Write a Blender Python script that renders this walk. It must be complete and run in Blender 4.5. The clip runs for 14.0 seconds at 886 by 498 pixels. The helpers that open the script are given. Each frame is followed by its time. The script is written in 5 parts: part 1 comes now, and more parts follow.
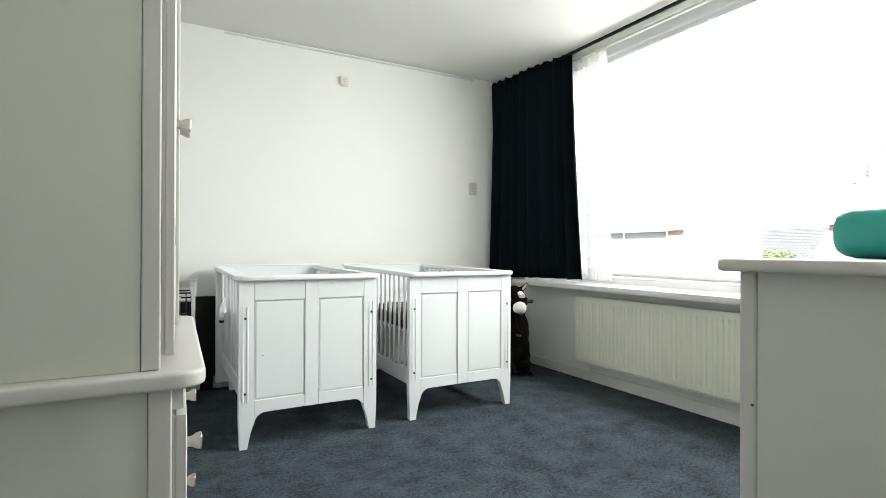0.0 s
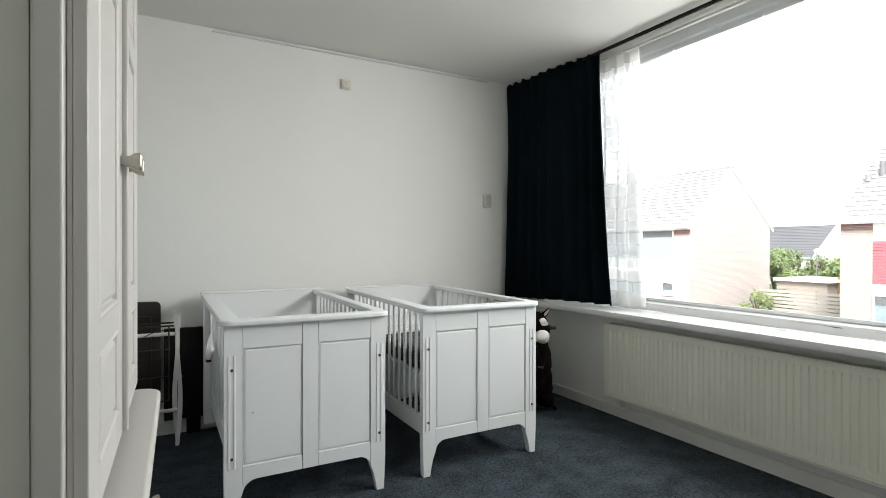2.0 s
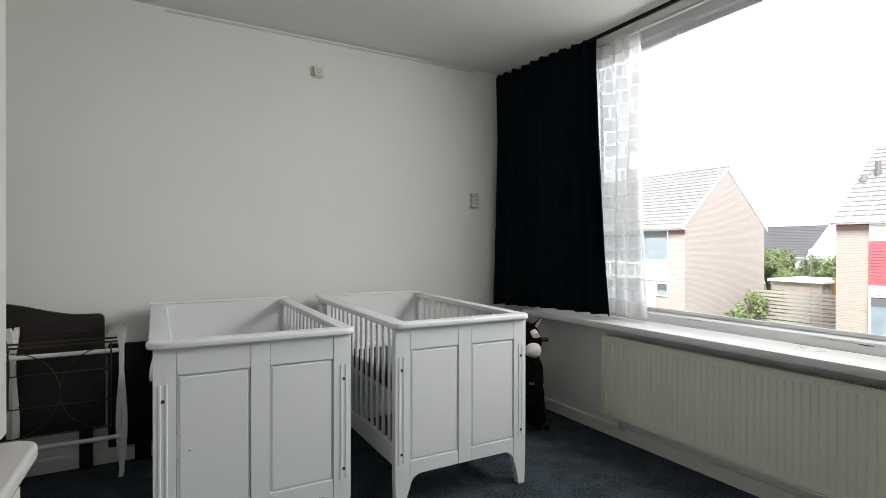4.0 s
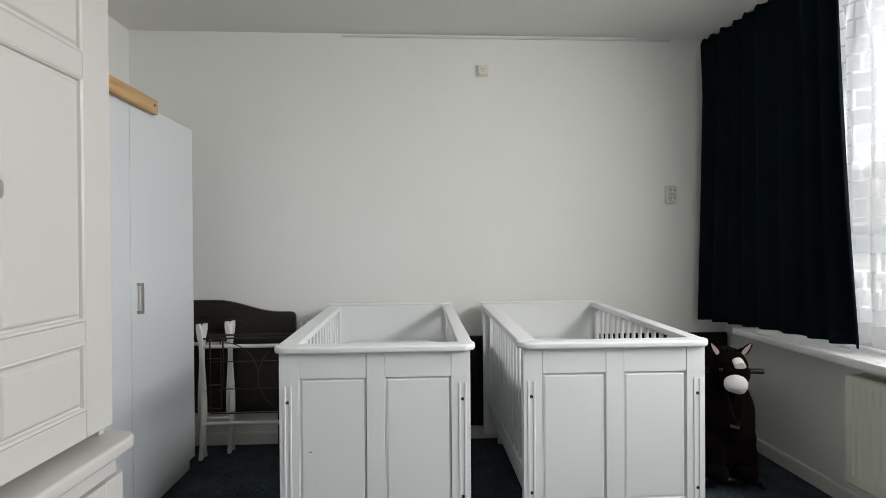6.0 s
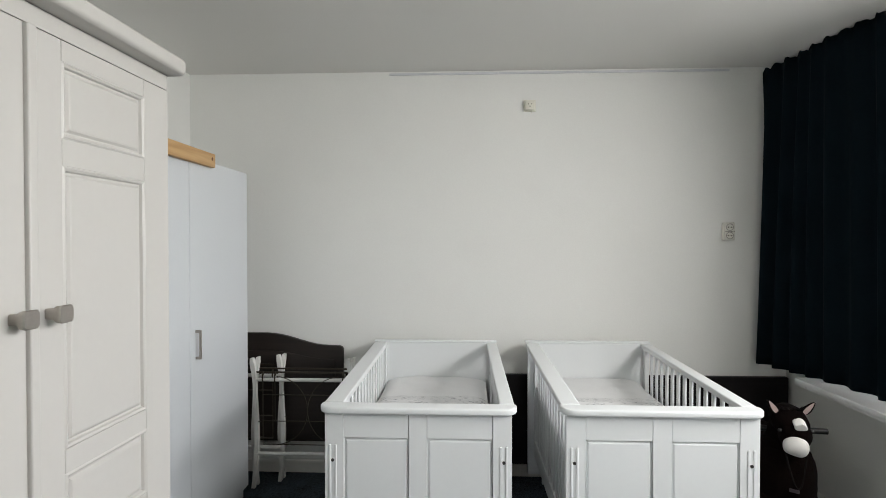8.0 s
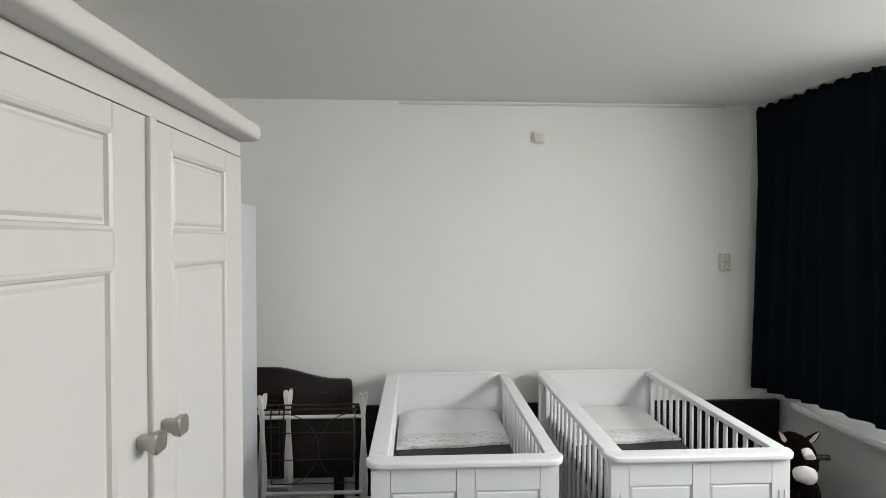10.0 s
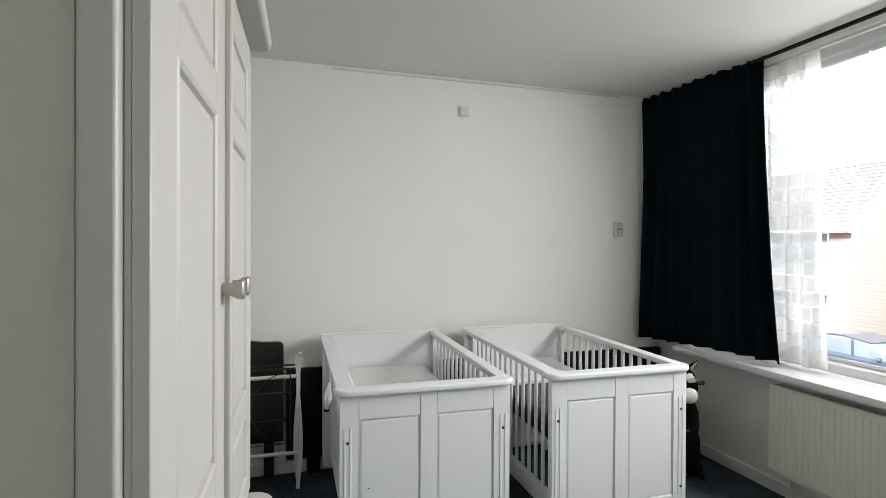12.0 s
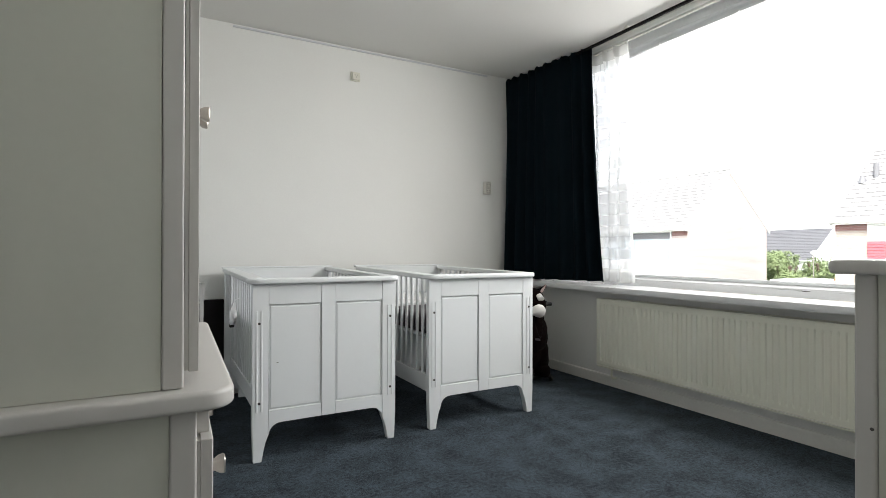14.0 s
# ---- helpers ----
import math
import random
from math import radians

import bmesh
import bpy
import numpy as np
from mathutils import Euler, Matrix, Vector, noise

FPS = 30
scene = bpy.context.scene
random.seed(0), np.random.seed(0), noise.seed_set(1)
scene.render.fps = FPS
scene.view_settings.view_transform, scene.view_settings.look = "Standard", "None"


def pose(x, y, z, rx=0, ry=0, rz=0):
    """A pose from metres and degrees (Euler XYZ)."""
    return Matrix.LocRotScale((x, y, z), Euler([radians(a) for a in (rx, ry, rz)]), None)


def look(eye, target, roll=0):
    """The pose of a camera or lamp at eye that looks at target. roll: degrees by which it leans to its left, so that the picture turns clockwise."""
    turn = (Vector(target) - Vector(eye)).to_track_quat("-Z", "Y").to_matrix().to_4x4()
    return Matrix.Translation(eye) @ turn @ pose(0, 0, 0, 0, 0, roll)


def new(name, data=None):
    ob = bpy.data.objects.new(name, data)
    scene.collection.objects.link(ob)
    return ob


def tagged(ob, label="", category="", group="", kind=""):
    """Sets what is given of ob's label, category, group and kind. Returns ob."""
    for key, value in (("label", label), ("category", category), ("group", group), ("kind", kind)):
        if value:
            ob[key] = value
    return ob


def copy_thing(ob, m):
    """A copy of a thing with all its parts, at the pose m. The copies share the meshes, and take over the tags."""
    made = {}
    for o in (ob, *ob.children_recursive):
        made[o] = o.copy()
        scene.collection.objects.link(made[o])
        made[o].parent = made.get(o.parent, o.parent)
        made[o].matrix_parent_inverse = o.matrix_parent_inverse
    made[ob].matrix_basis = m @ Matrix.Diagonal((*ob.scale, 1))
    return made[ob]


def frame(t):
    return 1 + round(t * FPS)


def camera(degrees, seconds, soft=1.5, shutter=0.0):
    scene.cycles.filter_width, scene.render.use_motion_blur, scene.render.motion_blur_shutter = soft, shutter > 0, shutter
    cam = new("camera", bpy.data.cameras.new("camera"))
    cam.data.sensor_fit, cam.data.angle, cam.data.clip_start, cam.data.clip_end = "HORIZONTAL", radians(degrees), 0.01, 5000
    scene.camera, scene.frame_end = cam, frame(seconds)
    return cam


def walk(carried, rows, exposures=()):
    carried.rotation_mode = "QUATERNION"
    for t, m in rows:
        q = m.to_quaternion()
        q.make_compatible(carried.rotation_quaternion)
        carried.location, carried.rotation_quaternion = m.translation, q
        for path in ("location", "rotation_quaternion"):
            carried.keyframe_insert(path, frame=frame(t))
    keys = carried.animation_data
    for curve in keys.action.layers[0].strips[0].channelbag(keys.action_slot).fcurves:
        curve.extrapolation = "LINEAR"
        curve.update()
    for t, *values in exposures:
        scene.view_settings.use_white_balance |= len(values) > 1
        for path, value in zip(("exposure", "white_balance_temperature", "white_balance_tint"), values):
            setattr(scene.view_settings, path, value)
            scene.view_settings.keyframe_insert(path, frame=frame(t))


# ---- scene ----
cam = camera(81.6, 14.0, soft=0.8)
PATH = [
    (0, (-0.031, 0.008, 0.998), (0.934, 1.76, 1.004), 0.2),
    (0.5, (-0.021, 0.098, 1.053), (0.967, 1.837, 1.052), 0.2),
    (1, (0.025, 0.225, 1.094), (1.017, 1.962, 1.089), 0.1),
    (1.5, (0.075, 0.328, 1.163), (1.049, 2.075, 1.159), 0.2),
    (2, (0.082, 0.397, 1.179), (1.044, 2.151, 1.171), 0.1),
    (2.5, (0.086, 0.404, 1.198), (1.07, 2.145, 1.19), 0.2),
    (2.7, (0.092, 0.427, 1.185), (1.135, 2.134, 1.185), 0.2),
    (4.8, (0.557, 0.735, 1.22), (1.331, 2.579, 1.197), -0.3),
    (5, (0.62, 0.743, 1.219), (1.28, 2.63, 1.198), -0.3),
    (5.5, (0.748, 0.753, 1.215), (1.105, 2.721, 1.202), -0.5),
    (6, (0.834, 0.754, 1.246), (0.939, 2.752, 1.233), -0.4),
    (6.5, (0.885, 0.74, 1.252), (0.868, 2.74, 1.238), -0.3),
    (7, (0.937, 0.739, 1.292), (0.848, 2.737, 1.279), -0.3),
    (7.5, (0.905, 0.739, 1.395), (0.817, 2.737, 1.375), -0.1),
    (8, (0.858, 0.75, 1.507), (0.773, 2.748, 1.479), 0.0),
    (8.5, (0.807, 0.755, 1.599), (0.726, 2.753, 1.569), 0.0),
    (10.8, (0.351, 0.773, 1.715), (0.654, 2.75, 1.682), 0.2),
    (11, (0.328, 0.754, 1.685), (0.69, 2.721, 1.656), 0.3),
    (11.5, (0.207, 0.727, 1.577), (0.687, 2.668, 1.564), 0.4),
    (12, (0.129, 0.669, 1.442), (0.692, 2.588, 1.429), 0.3),
    (12.5, (0.093, 0.555, 1.331), (0.754, 2.443, 1.333), 0.1),
    (13, (0.069, 0.418, 1.22), (0.802, 2.279, 1.231), -0.0),
    (13.5, (-0.022, 0.322, 1.09), (0.848, 2.122, 1.099), 0.2),
    (14, (-0.067, 0.184, 0.996), (0.897, 1.937, 1.007), 0.1),
]
EXPOSURES = [(0.0, 2.8, 6500, 5), (0.5, 2.45, 6500, 6), (1.2, 2.18, 6500, 7), (2.5, 1.99, 6500, 8), (5.0, 1.58, 6500, 10), (6.0, 1.95, 6500, 10), (7.0, 2.05, 6500, 10), (8.5, 2.1, 6500, 10), (11.0, 2.05, 6500, 10), (13.0, 2.1, 6500, 10), (14.0, 2.15, 6500, 10)]
walk(cam, [(t, look(eye, target, roll)) for t, eye, target, roll in PATH], EXPOSURES)

# ---- light ----
world = bpy.data.worlds.new("sky")
scene.world = world
world.use_nodes = True
wn = world.node_tree
wn.nodes.clear()
w_out = wn.nodes.new("ShaderNodeOutputWorld")
w_bg = wn.nodes.new("ShaderNodeBackground")
w_sky = wn.nodes.new("ShaderNodeTexSky")
w_sky.sky_type = "NISHITA"
w_sky.sun_disc = False
SUN_EL, SUN_AZ = 46.0, 218.0   # a bright overcast sky with a soft sun behind the house
w_sky.sun_elevation = radians(SUN_EL)
w_sky.sun_rotation = radians(90 - SUN_AZ)
w_sky.air_density = 1.0
w_sky.dust_density = 0.6
w_haze = wn.nodes.new("ShaderNodeHueSaturation")
w_haze.inputs["Saturation"].default_value = 0.25
w_bg.inputs["Strength"].default_value = 0.15
wn.links.new(w_sky.outputs["Color"], w_haze.inputs["Color"])
wn.links.new(w_haze.outputs["Color"], w_bg.inputs["Color"])
wn.links.new(w_bg.outputs["Background"], w_out.inputs["Surface"])
sun_data = bpy.data.lights.new("sun", "SUN")
sun_data.energy = 1.9
sun_data.angle = radians(14)
sun_data.color = (1.0, 0.97, 0.93)
sun = new("sun", sun_data)
sun.matrix_world = look((20, 0, 30), (20 - 10 * math.cos(radians(SUN_AZ)), -10 * math.sin(radians(SUN_AZ)), 30 - 10 * math.tan(radians(SUN_EL))))


# added area lamp just outside the pane, boosts the sky's light indoors
opening = bpy.data.lights.new("window_sky_fill", "AREA")
opening.shape = "RECTANGLE"
opening.size, opening.size_y = 2.50, 0.62
opening.energy = 14.0
opening.spread = radians(150)
opening.color = (1.0, 0.985, 0.955)
sky_fill = new("window_sky_fill", opening)
sky_fill.matrix_world = look((3.14, 1.43, 2.205), (2.14, 1.60, 1.61))


# ---- materials ----
def shader(name):
    m = bpy.data.materials.new(name)
    m.use_nodes = True
    nt = m.node_tree
    nt.nodes.clear()
    out = nt.nodes.new("ShaderNodeOutputMaterial")
    return m, nt, out


def mat(name, color, rough=0.5, metal=0.0, fine=60.0, coarse=2.5, var=0.06, bump=0.05, depth=0.002, sheen=0.0, coat=0.0, spec=0.5, dirt=None, dirt_amount=0.0, stretch=(1, 1, 1)):
    """A surface with grain and slow variation in colour and roughness; dirt: a second colour that stains it in patches."""
    m, nt, out = shader(name)
    b = nt.nodes.new("ShaderNodeBsdfPrincipled")
    tc = nt.nodes.new("ShaderNodeTexCoord")
    mp = nt.nodes.new("ShaderNodeMapping")
    mp.inputs["Scale"].default_value = stretch
    nt.links.new(tc.outputs["Object"], mp.inputs["Vector"])
    n1, n2 = nt.nodes.new("ShaderNodeTexNoise"), nt.nodes.new("ShaderNodeTexNoise")
    n1.inputs["Scale"].default_value, n1.inputs["Detail"].default_value = fine, 4.0
    n2.inputs["Scale"].default_value, n2.inputs["Detail"].default_value = coarse, 5.0
    for n in (n1, n2):
        nt.links.new(mp.outputs["Vector"], n.inputs["Vector"])
    add = nt.nodes.new("ShaderNodeMath")
    add.operation = "ADD"
    nt.links.new(n1.outputs["Fac"], add.inputs[0])
    nt.links.new(n2.outputs["Fac"], add.inputs[1])
    ramp = nt.nodes.new("ShaderNodeMapRange")
    ramp.inputs["From Min"].default_value, ramp.inputs["From Max"].default_value = 0.6, 1.4
    ramp.inputs["To Min"].default_value, ramp.inputs["To Max"].default_value = 1.0 - var, 1.0 + var
    nt.links.new(add.outputs["Value"], ramp.inputs["Value"])
    mul = nt.nodes.new("ShaderNodeVectorMath")
    mul.operation = "SCALE"
    mul.inputs[0].default_value = color
    nt.links.new(ramp.outputs["Result"], mul.inputs["Scale"])
    colour = mul.outputs["Vector"]
    if dirt:
        n3 = nt.nodes.new("ShaderNodeTexNoise")
        n3.inputs["Scale"].default_value, n3.inputs["Detail"].default_value = coarse * 2.3, 8.0
        nt.links.new(mp.outputs["Vector"], n3.inputs["Vector"])
        r3 = nt.nodes.new("ShaderNodeMapRange")
        r3.inputs["From Min"].default_value, r3.inputs["From Max"].default_value = 0.55, 0.75
        r3.inputs["To Max"].default_value = dirt_amount
        nt.links.new(n3.outputs["Fac"], r3.inputs["Value"])
        mx = nt.nodes.new("ShaderNodeMix")
        mx.data_type = "RGBA"
        mx.inputs[7].default_value = (*dirt, 1)
        nt.links.new(r3.outputs["Result"], mx.inputs[0])
        nt.links.new(colour, mx.inputs[6])
        colour = mx.outputs[2]
    nt.links.new(colour, b.inputs["Base Color"])
    rr = nt.nodes.new("ShaderNodeMapRange")
    rr.inputs["To Min"].default_value, rr.inputs["To Max"].default_value = max(rough - 0.08, 0.02), min(rough + 0.08, 1.0)
    nt.links.new(n2.outputs["Fac"], rr.inputs["Value"])
    nt.links.new(rr.outputs["Result"], b.inputs["Roughness"])
    b.inputs["Metallic"].default_value = metal
    b.inputs["Sheen Weight"].default_value = sheen
    b.inputs["Specular IOR Level"].default_value = spec
    b.inputs["Coat Weight"].default_value = coat
    if bump > 0:
        bp = nt.nodes.new("ShaderNodeBump")
        bp.inputs["Strength"].default_value, bp.inputs["Distance"].default_value = bump, depth
        nt.links.new(n1.outputs["Fac"], bp.inputs["Height"])
        nt.links.new(bp.outputs["Normal"], b.inputs["Normal"])
    nt.links.new(b.outputs["BSDF"], out.inputs["Surface"])
    return m


def wood(name, dark, light, rough, scale, axis):
    """Wood grain that runs along one axis."""
    m, nt, out = shader(name)
    b = nt.nodes.new("ShaderNodeBsdfPrincipled")
    tc = nt.nodes.new("ShaderNodeTexCoord")
    mp = nt.nodes.new("ShaderNodeMapping")
    s = [scale] * 3
    s[axis] = scale * 0.06
    mp.inputs["Scale"].default_value = s
    nt.links.new(tc.outputs["Object"], mp.inputs["Vector"])
    n = nt.nodes.new("ShaderNodeTexNoise")
    n.inputs["Scale"].default_value, n.inputs["Detail"].default_value, n.inputs["Distortion"].default_value = 1.0, 8.0, 0.8
    nt.links.new(mp.outputs["Vector"], n.inputs["Vector"])
    r = nt.nodes.new("ShaderNodeValToRGB")
    r.color_ramp.elements[0].position, r.color_ramp.elements[1].position = 0.3, 0.7
    r.color_ramp.elements[0].color, r.color_ramp.elements[1].color = (*dark, 1), (*light, 1)
    nt.links.new(n.outputs["Fac"], r.inputs["Fac"])
    nt.links.new(r.outputs["Color"], b.inputs["Base Color"])
    b.inputs["Roughness"].default_value = rough
    bp = nt.nodes.new("ShaderNodeBump")
    bp.inputs["Strength"].default_value, bp.inputs["Distance"].default_value = 0.15, 0.001
    nt.links.new(n.outputs["Fac"], bp.inputs["Height"])
    nt.links.new(bp.outputs["Normal"], b.inputs["Normal"])
    nt.links.new(b.outputs["BSDF"], out.inputs["Surface"])
    return m


def carpet_material():
    """Blue-grey cut pile with lighter flecks and brushed patches."""
    m, nt, out = shader("carpet_pile")
    b = nt.nodes.new("ShaderNodeBsdfPrincipled")
    tc = nt.nodes.new("ShaderNodeTexCoord")
    n1, n2, n3 = (nt.nodes.new("ShaderNodeTexNoise") for _ in range(3))
    for n, s, d in ((n1, 210.0, 4.0), (n2, 7.0, 6.0), (n3, 60.0, 5.0)):
        n.inputs["Scale"].default_value, n.inputs["Detail"].default_value = s, d
        nt.links.new(tc.outputs["Object"], n.inputs["Vector"])
    r = nt.nodes.new("ShaderNodeValToRGB")
    r.color_ramp.elements[0].position, r.color_ramp.elements[1].position = 0.42, 0.63
    r.color_ramp.elements[0].color = (0.0042, 0.0062, 0.0092, 1)
    r.color_ramp.elements[1].color = (0.080, 0.106, 0.128, 1)
    s1 = nt.nodes.new("ShaderNodeMath")
    s1.operation = "MULTIPLY_ADD"
    s1.inputs[1].default_value = 0.5
    nt.links.new(n1.outputs["Fac"], s1.inputs[0])
    s2 = nt.nodes.new("ShaderNodeMath")
    s2.operation = "MULTIPLY"
    s2.inputs[1].default_value = 0.22
    nt.links.new(n2.outputs["Fac"], s2.inputs[0])
    s3 = nt.nodes.new("ShaderNodeMath")
    s3.operation = "MULTIPLY_ADD"
    s3.inputs[1].default_value = 0.28
    nt.links.new(n3.outputs["Fac"], s3.inputs[0])
    nt.links.new(s2.outputs["Value"], s3.inputs[2])
    nt.links.new(s3.outputs["Value"], s1.inputs[2])
    nt.links.new(s1.outputs["Value"], r.inputs["Fac"])
    nt.links.new(r.outputs["Color"], b.inputs["Base Color"])
    b.inputs["Roughness"].default_value = 0.95
    b.inputs["Specular IOR Level"].default_value = 0.2
    b.inputs["Sheen Weight"].default_value = 0.05
    b.inputs["Sheen Roughness"].default_value = 0.45
    b.inputs["Sheen Tint"].default_value = (0.62, 0.78, 0.90, 1)
    bp = nt.nodes.new("ShaderNodeBump")
    bp.inputs["Strength"].default_value, bp.inputs["Distance"].default_value = 0.8, 0.006
    nt.links.new(n1.outputs["Fac"], bp.inputs["Height"])
    nt.links.new(bp.outputs["Normal"], b.inputs["Normal"])
    nt.links.new(b.outputs["BSDF"], out.inputs["Surface"])
    return m


def glass_material(name, tint=(1, 1, 1)):
    m, nt, out = shader(name)
    t, g = nt.nodes.new("ShaderNodeBsdfTransparent"), nt.nodes.new("ShaderNodeBsdfGlossy")
    t.inputs["Color"].default_value = (*tint, 1)
    g.inputs["Roughness"].default_value = 0.01
    f, mx = nt.nodes.new("ShaderNodeFresnel"), nt.nodes.new("ShaderNodeMixShader")
    f.inputs["IOR"].default_value = 1.3
    nt.links.new(f.outputs["Fac"], mx.inputs["Fac"])
    nt.links.new(t.outputs["BSDF"], mx.inputs[1])
    nt.links.new(g.outputs["BSDF"], mx.inputs[2])
    nt.links.new(mx.outputs["Shader"], out.inputs["Surface"])
    return m


def net_material():
    """A sheer voile with a woven pattern of uneven rectangles."""
    m, nt, out = shader("voile")
    tc = nt.nodes.new("ShaderNodeTexCoord")
    sep, com = nt.nodes.new("ShaderNodeSeparateXYZ"), nt.nodes.new("ShaderNodeCombineXYZ")
    nt.links.new(tc.outputs["UV"], sep.inputs["Vector"])
    nt.links.new(sep.outputs["X"], com.inputs["X"])
    nt.links.new(sep.outputs["Y"], com.inputs["Y"])
    br = nt.nodes.new("ShaderNodeTexBrick")
    br.offset, br.squash, br.squash_frequency, br.offset_frequency = 0.43, 0.6, 3, 2
    br.inputs["Scale"].default_value = 1.0
    br.inputs["Brick Width"].default_value, br.inputs["Row Height"].default_value = 0.12, 0.085
    br.inputs["Mortar Size"].default_value = 0.006
    br.inputs["Color1"].default_value = (1.0, 1.0, 1.0, 1)
    br.inputs["Color2"].default_value = (0.55, 0.55, 0.55, 1)
    br.inputs["Mortar"].default_value = (0.0, 0.0, 0.0, 1)
    nt.links.new(com.outputs["Vector"], br.inputs["Vector"])
    fac = nt.nodes.new("ShaderNodeMapRange")
    fac.inputs["To Min"].default_value, fac.inputs["To Max"].default_value = 0.66, 0.955
    nt.links.new(br.outputs["Color"], fac.inputs["Value"])
    tr, dif, tl = nt.nodes.new("ShaderNodeBsdfTransparent"), nt.nodes.new("ShaderNodeBsdfDiffuse"), nt.nodes.new("ShaderNodeBsdfTranslucent")
    dif.inputs["Color"].default_value = tl.inputs["Color"].default_value = (0.93, 0.93, 0.92, 1)
    m1, m2 = nt.nodes.new("ShaderNodeMixShader"), nt.nodes.new("ShaderNodeMixShader")
    m1.inputs["Fac"].default_value = 0.75
    nt.links.new(dif.outputs["BSDF"], m1.inputs[1])
    nt.links.new(tl.outputs["BSDF"], m1.inputs[2])
    nt.links.new(fac.outputs["Result"], m2.inputs["Fac"])
    nt.links.new(tr.outputs["BSDF"], m2.inputs[1])
    nt.links.new(m1.outputs["Shader"], m2.inputs[2])
    nt.links.new(m2.outputs["Shader"], out.inputs["Surface"])
    return m


def hem_material():
    """The doubled voile of hems and heading: plain, a little denser than the cloth."""
    m, nt, out = shader("voile_hem")
    tr, dif, tl = nt.nodes.new("ShaderNodeBsdfTransparent"), nt.nodes.new("ShaderNodeBsdfDiffuse"), nt.nodes.new("ShaderNodeBsdfTranslucent")
    dif.inputs["Color"].default_value = tl.inputs["Color"].default_value = (0.90, 0.895, 0.87, 1)
    m1, m2 = nt.nodes.new("ShaderNodeMixShader"), nt.nodes.new("ShaderNodeMixShader")
    m1.inputs["Fac"].default_value = 0.7
    n = nt.nodes.new("ShaderNodeTexNoise")
    n.inputs["Scale"].default_value = 90.0
    r = nt.nodes.new("ShaderNodeMapRange")
    r.inputs["To Min"].default_value, r.inputs["To Max"].default_value = 0.40, 0.75
    nt.links.new(n.outputs["Fac"], r.inputs["Value"])
    nt.links.new(r.outputs["Result"], m2.inputs["Fac"])
    nt.links.new(dif.outputs["BSDF"], m1.inputs[1])
    nt.links.new(tl.outputs["BSDF"], m1.inputs[2])
    nt.links.new(tr.outputs["BSDF"], m2.inputs[1])
    nt.links.new(m1.outputs["Shader"], m2.inputs[2])
    nt.links.new(m2.outputs["Shader"], out.inputs["Surface"])
    return m


def brick_material(name, c1, c2, mortar, along=0):
    """Brickwork of far walls. along: the axis along which the courses run."""
    m, nt, out = shader(name)
    b = nt.nodes.new("ShaderNodeBsdfPrincipled")
    tc = nt.nodes.new("ShaderNodeTexCoord")
    sep, com = nt.nodes.new("ShaderNodeSeparateXYZ"), nt.nodes.new("ShaderNodeCombineXYZ")
    nt.links.new(tc.outputs["Object"], sep.inputs["Vector"])
    add = nt.nodes.new("ShaderNodeMath")
    nt.links.new(sep.outputs["X"], add.inputs[0])
    nt.links.new(sep.outputs["Y"], add.inputs[1])
    nt.links.new(add.outputs["Value"], com.inputs["X"])
    nt.links.new(sep.outputs["Z"], com.inputs["Y"])
    br = nt.nodes.new("ShaderNodeTexBrick")
    br.inputs["Scale"].default_value = 1.0
    br.inputs["Brick Width"].default_value, br.inputs["Row Height"].default_value = 0.22, 0.0625
    br.inputs["Mortar Size"].default_value = 0.008
    br.inputs["Color1"].default_value, br.inputs["Color2"].default_value, br.inputs["Mortar"].default_value = (*c1, 1), (*c2, 1), (*mortar, 1)
    nt.links.new(com.outputs["Vector"], br.inputs["Vector"])
    nt.links.new(br.outputs["Color"], b.inputs["Base Color"])
    bp = nt.nodes.new("ShaderNodeBump")
    bp.inputs["Strength"].default_value, bp.inputs["Distance"].default_value, bp.invert = 0.6, 0.006, True
    nt.links.new(br.outputs["Fac"], bp.inputs["Height"])
    nt.links.new(bp.outputs["Normal"], b.inputs["Normal"])
    b.inputs["Roughness"].default_value = 0.9
    nt.links.new(b.outputs["BSDF"], out.inputs["Surface"])
    return m


M_WALL = mat("wall_paint", (0.815, 0.815, 0.787), 0.85, fine=140, coarse=1.1, var=0.025, bump=0.25, depth=0.0015, dirt=(0.70, 0.69, 0.66), dirt_amount=0.12)
M_CEIL = mat("ceiling_paint", (0.785, 0.775, 0.745), 0.9, fine=180, coarse=0.8, var=0.02, bump=0.15, depth=0.001)
M_TRIM = mat("trim_paint", (0.76, 0.75, 0.71), 0.45, fine=50, coarse=3, var=0.04, bump=0.05)
M_CARPET = carpet_material()
M_CRIB = mat("crib_lacquer", (0.79, 0.81, 0.815), 0.42, fine=60, coarse=3, var=0.012, bump=0.015, depth=0.0005)
M_HUTCH = mat("hutch_lacquer", (0.53, 0.515, 0.49), 0.42, fine=60, coarse=3, var=0.015, bump=0.02, depth=0.0005, dirt=(0.52, 0.48, 0.42), dirt_amount=0.08)
M_HUTCH_SIDE = mat("hutch_side_board", (0.55, 0.555, 0.49), 0.5, fine=60, coarse=2, var=0.02, bump=0.03, depth=0.0005)
M_MELAMINE = mat("white_melamine", (0.66, 0.685, 0.71), 0.35, fine=80, coarse=2, var=0.015, bump=0.02, depth=0.0005)
M_NICKEL = mat("brushed_nickel", (0.44, 0.41, 0.375), 0.42, metal=1.0, fine=120, coarse=10, var=0.08, bump=0.05, depth=0.0003)
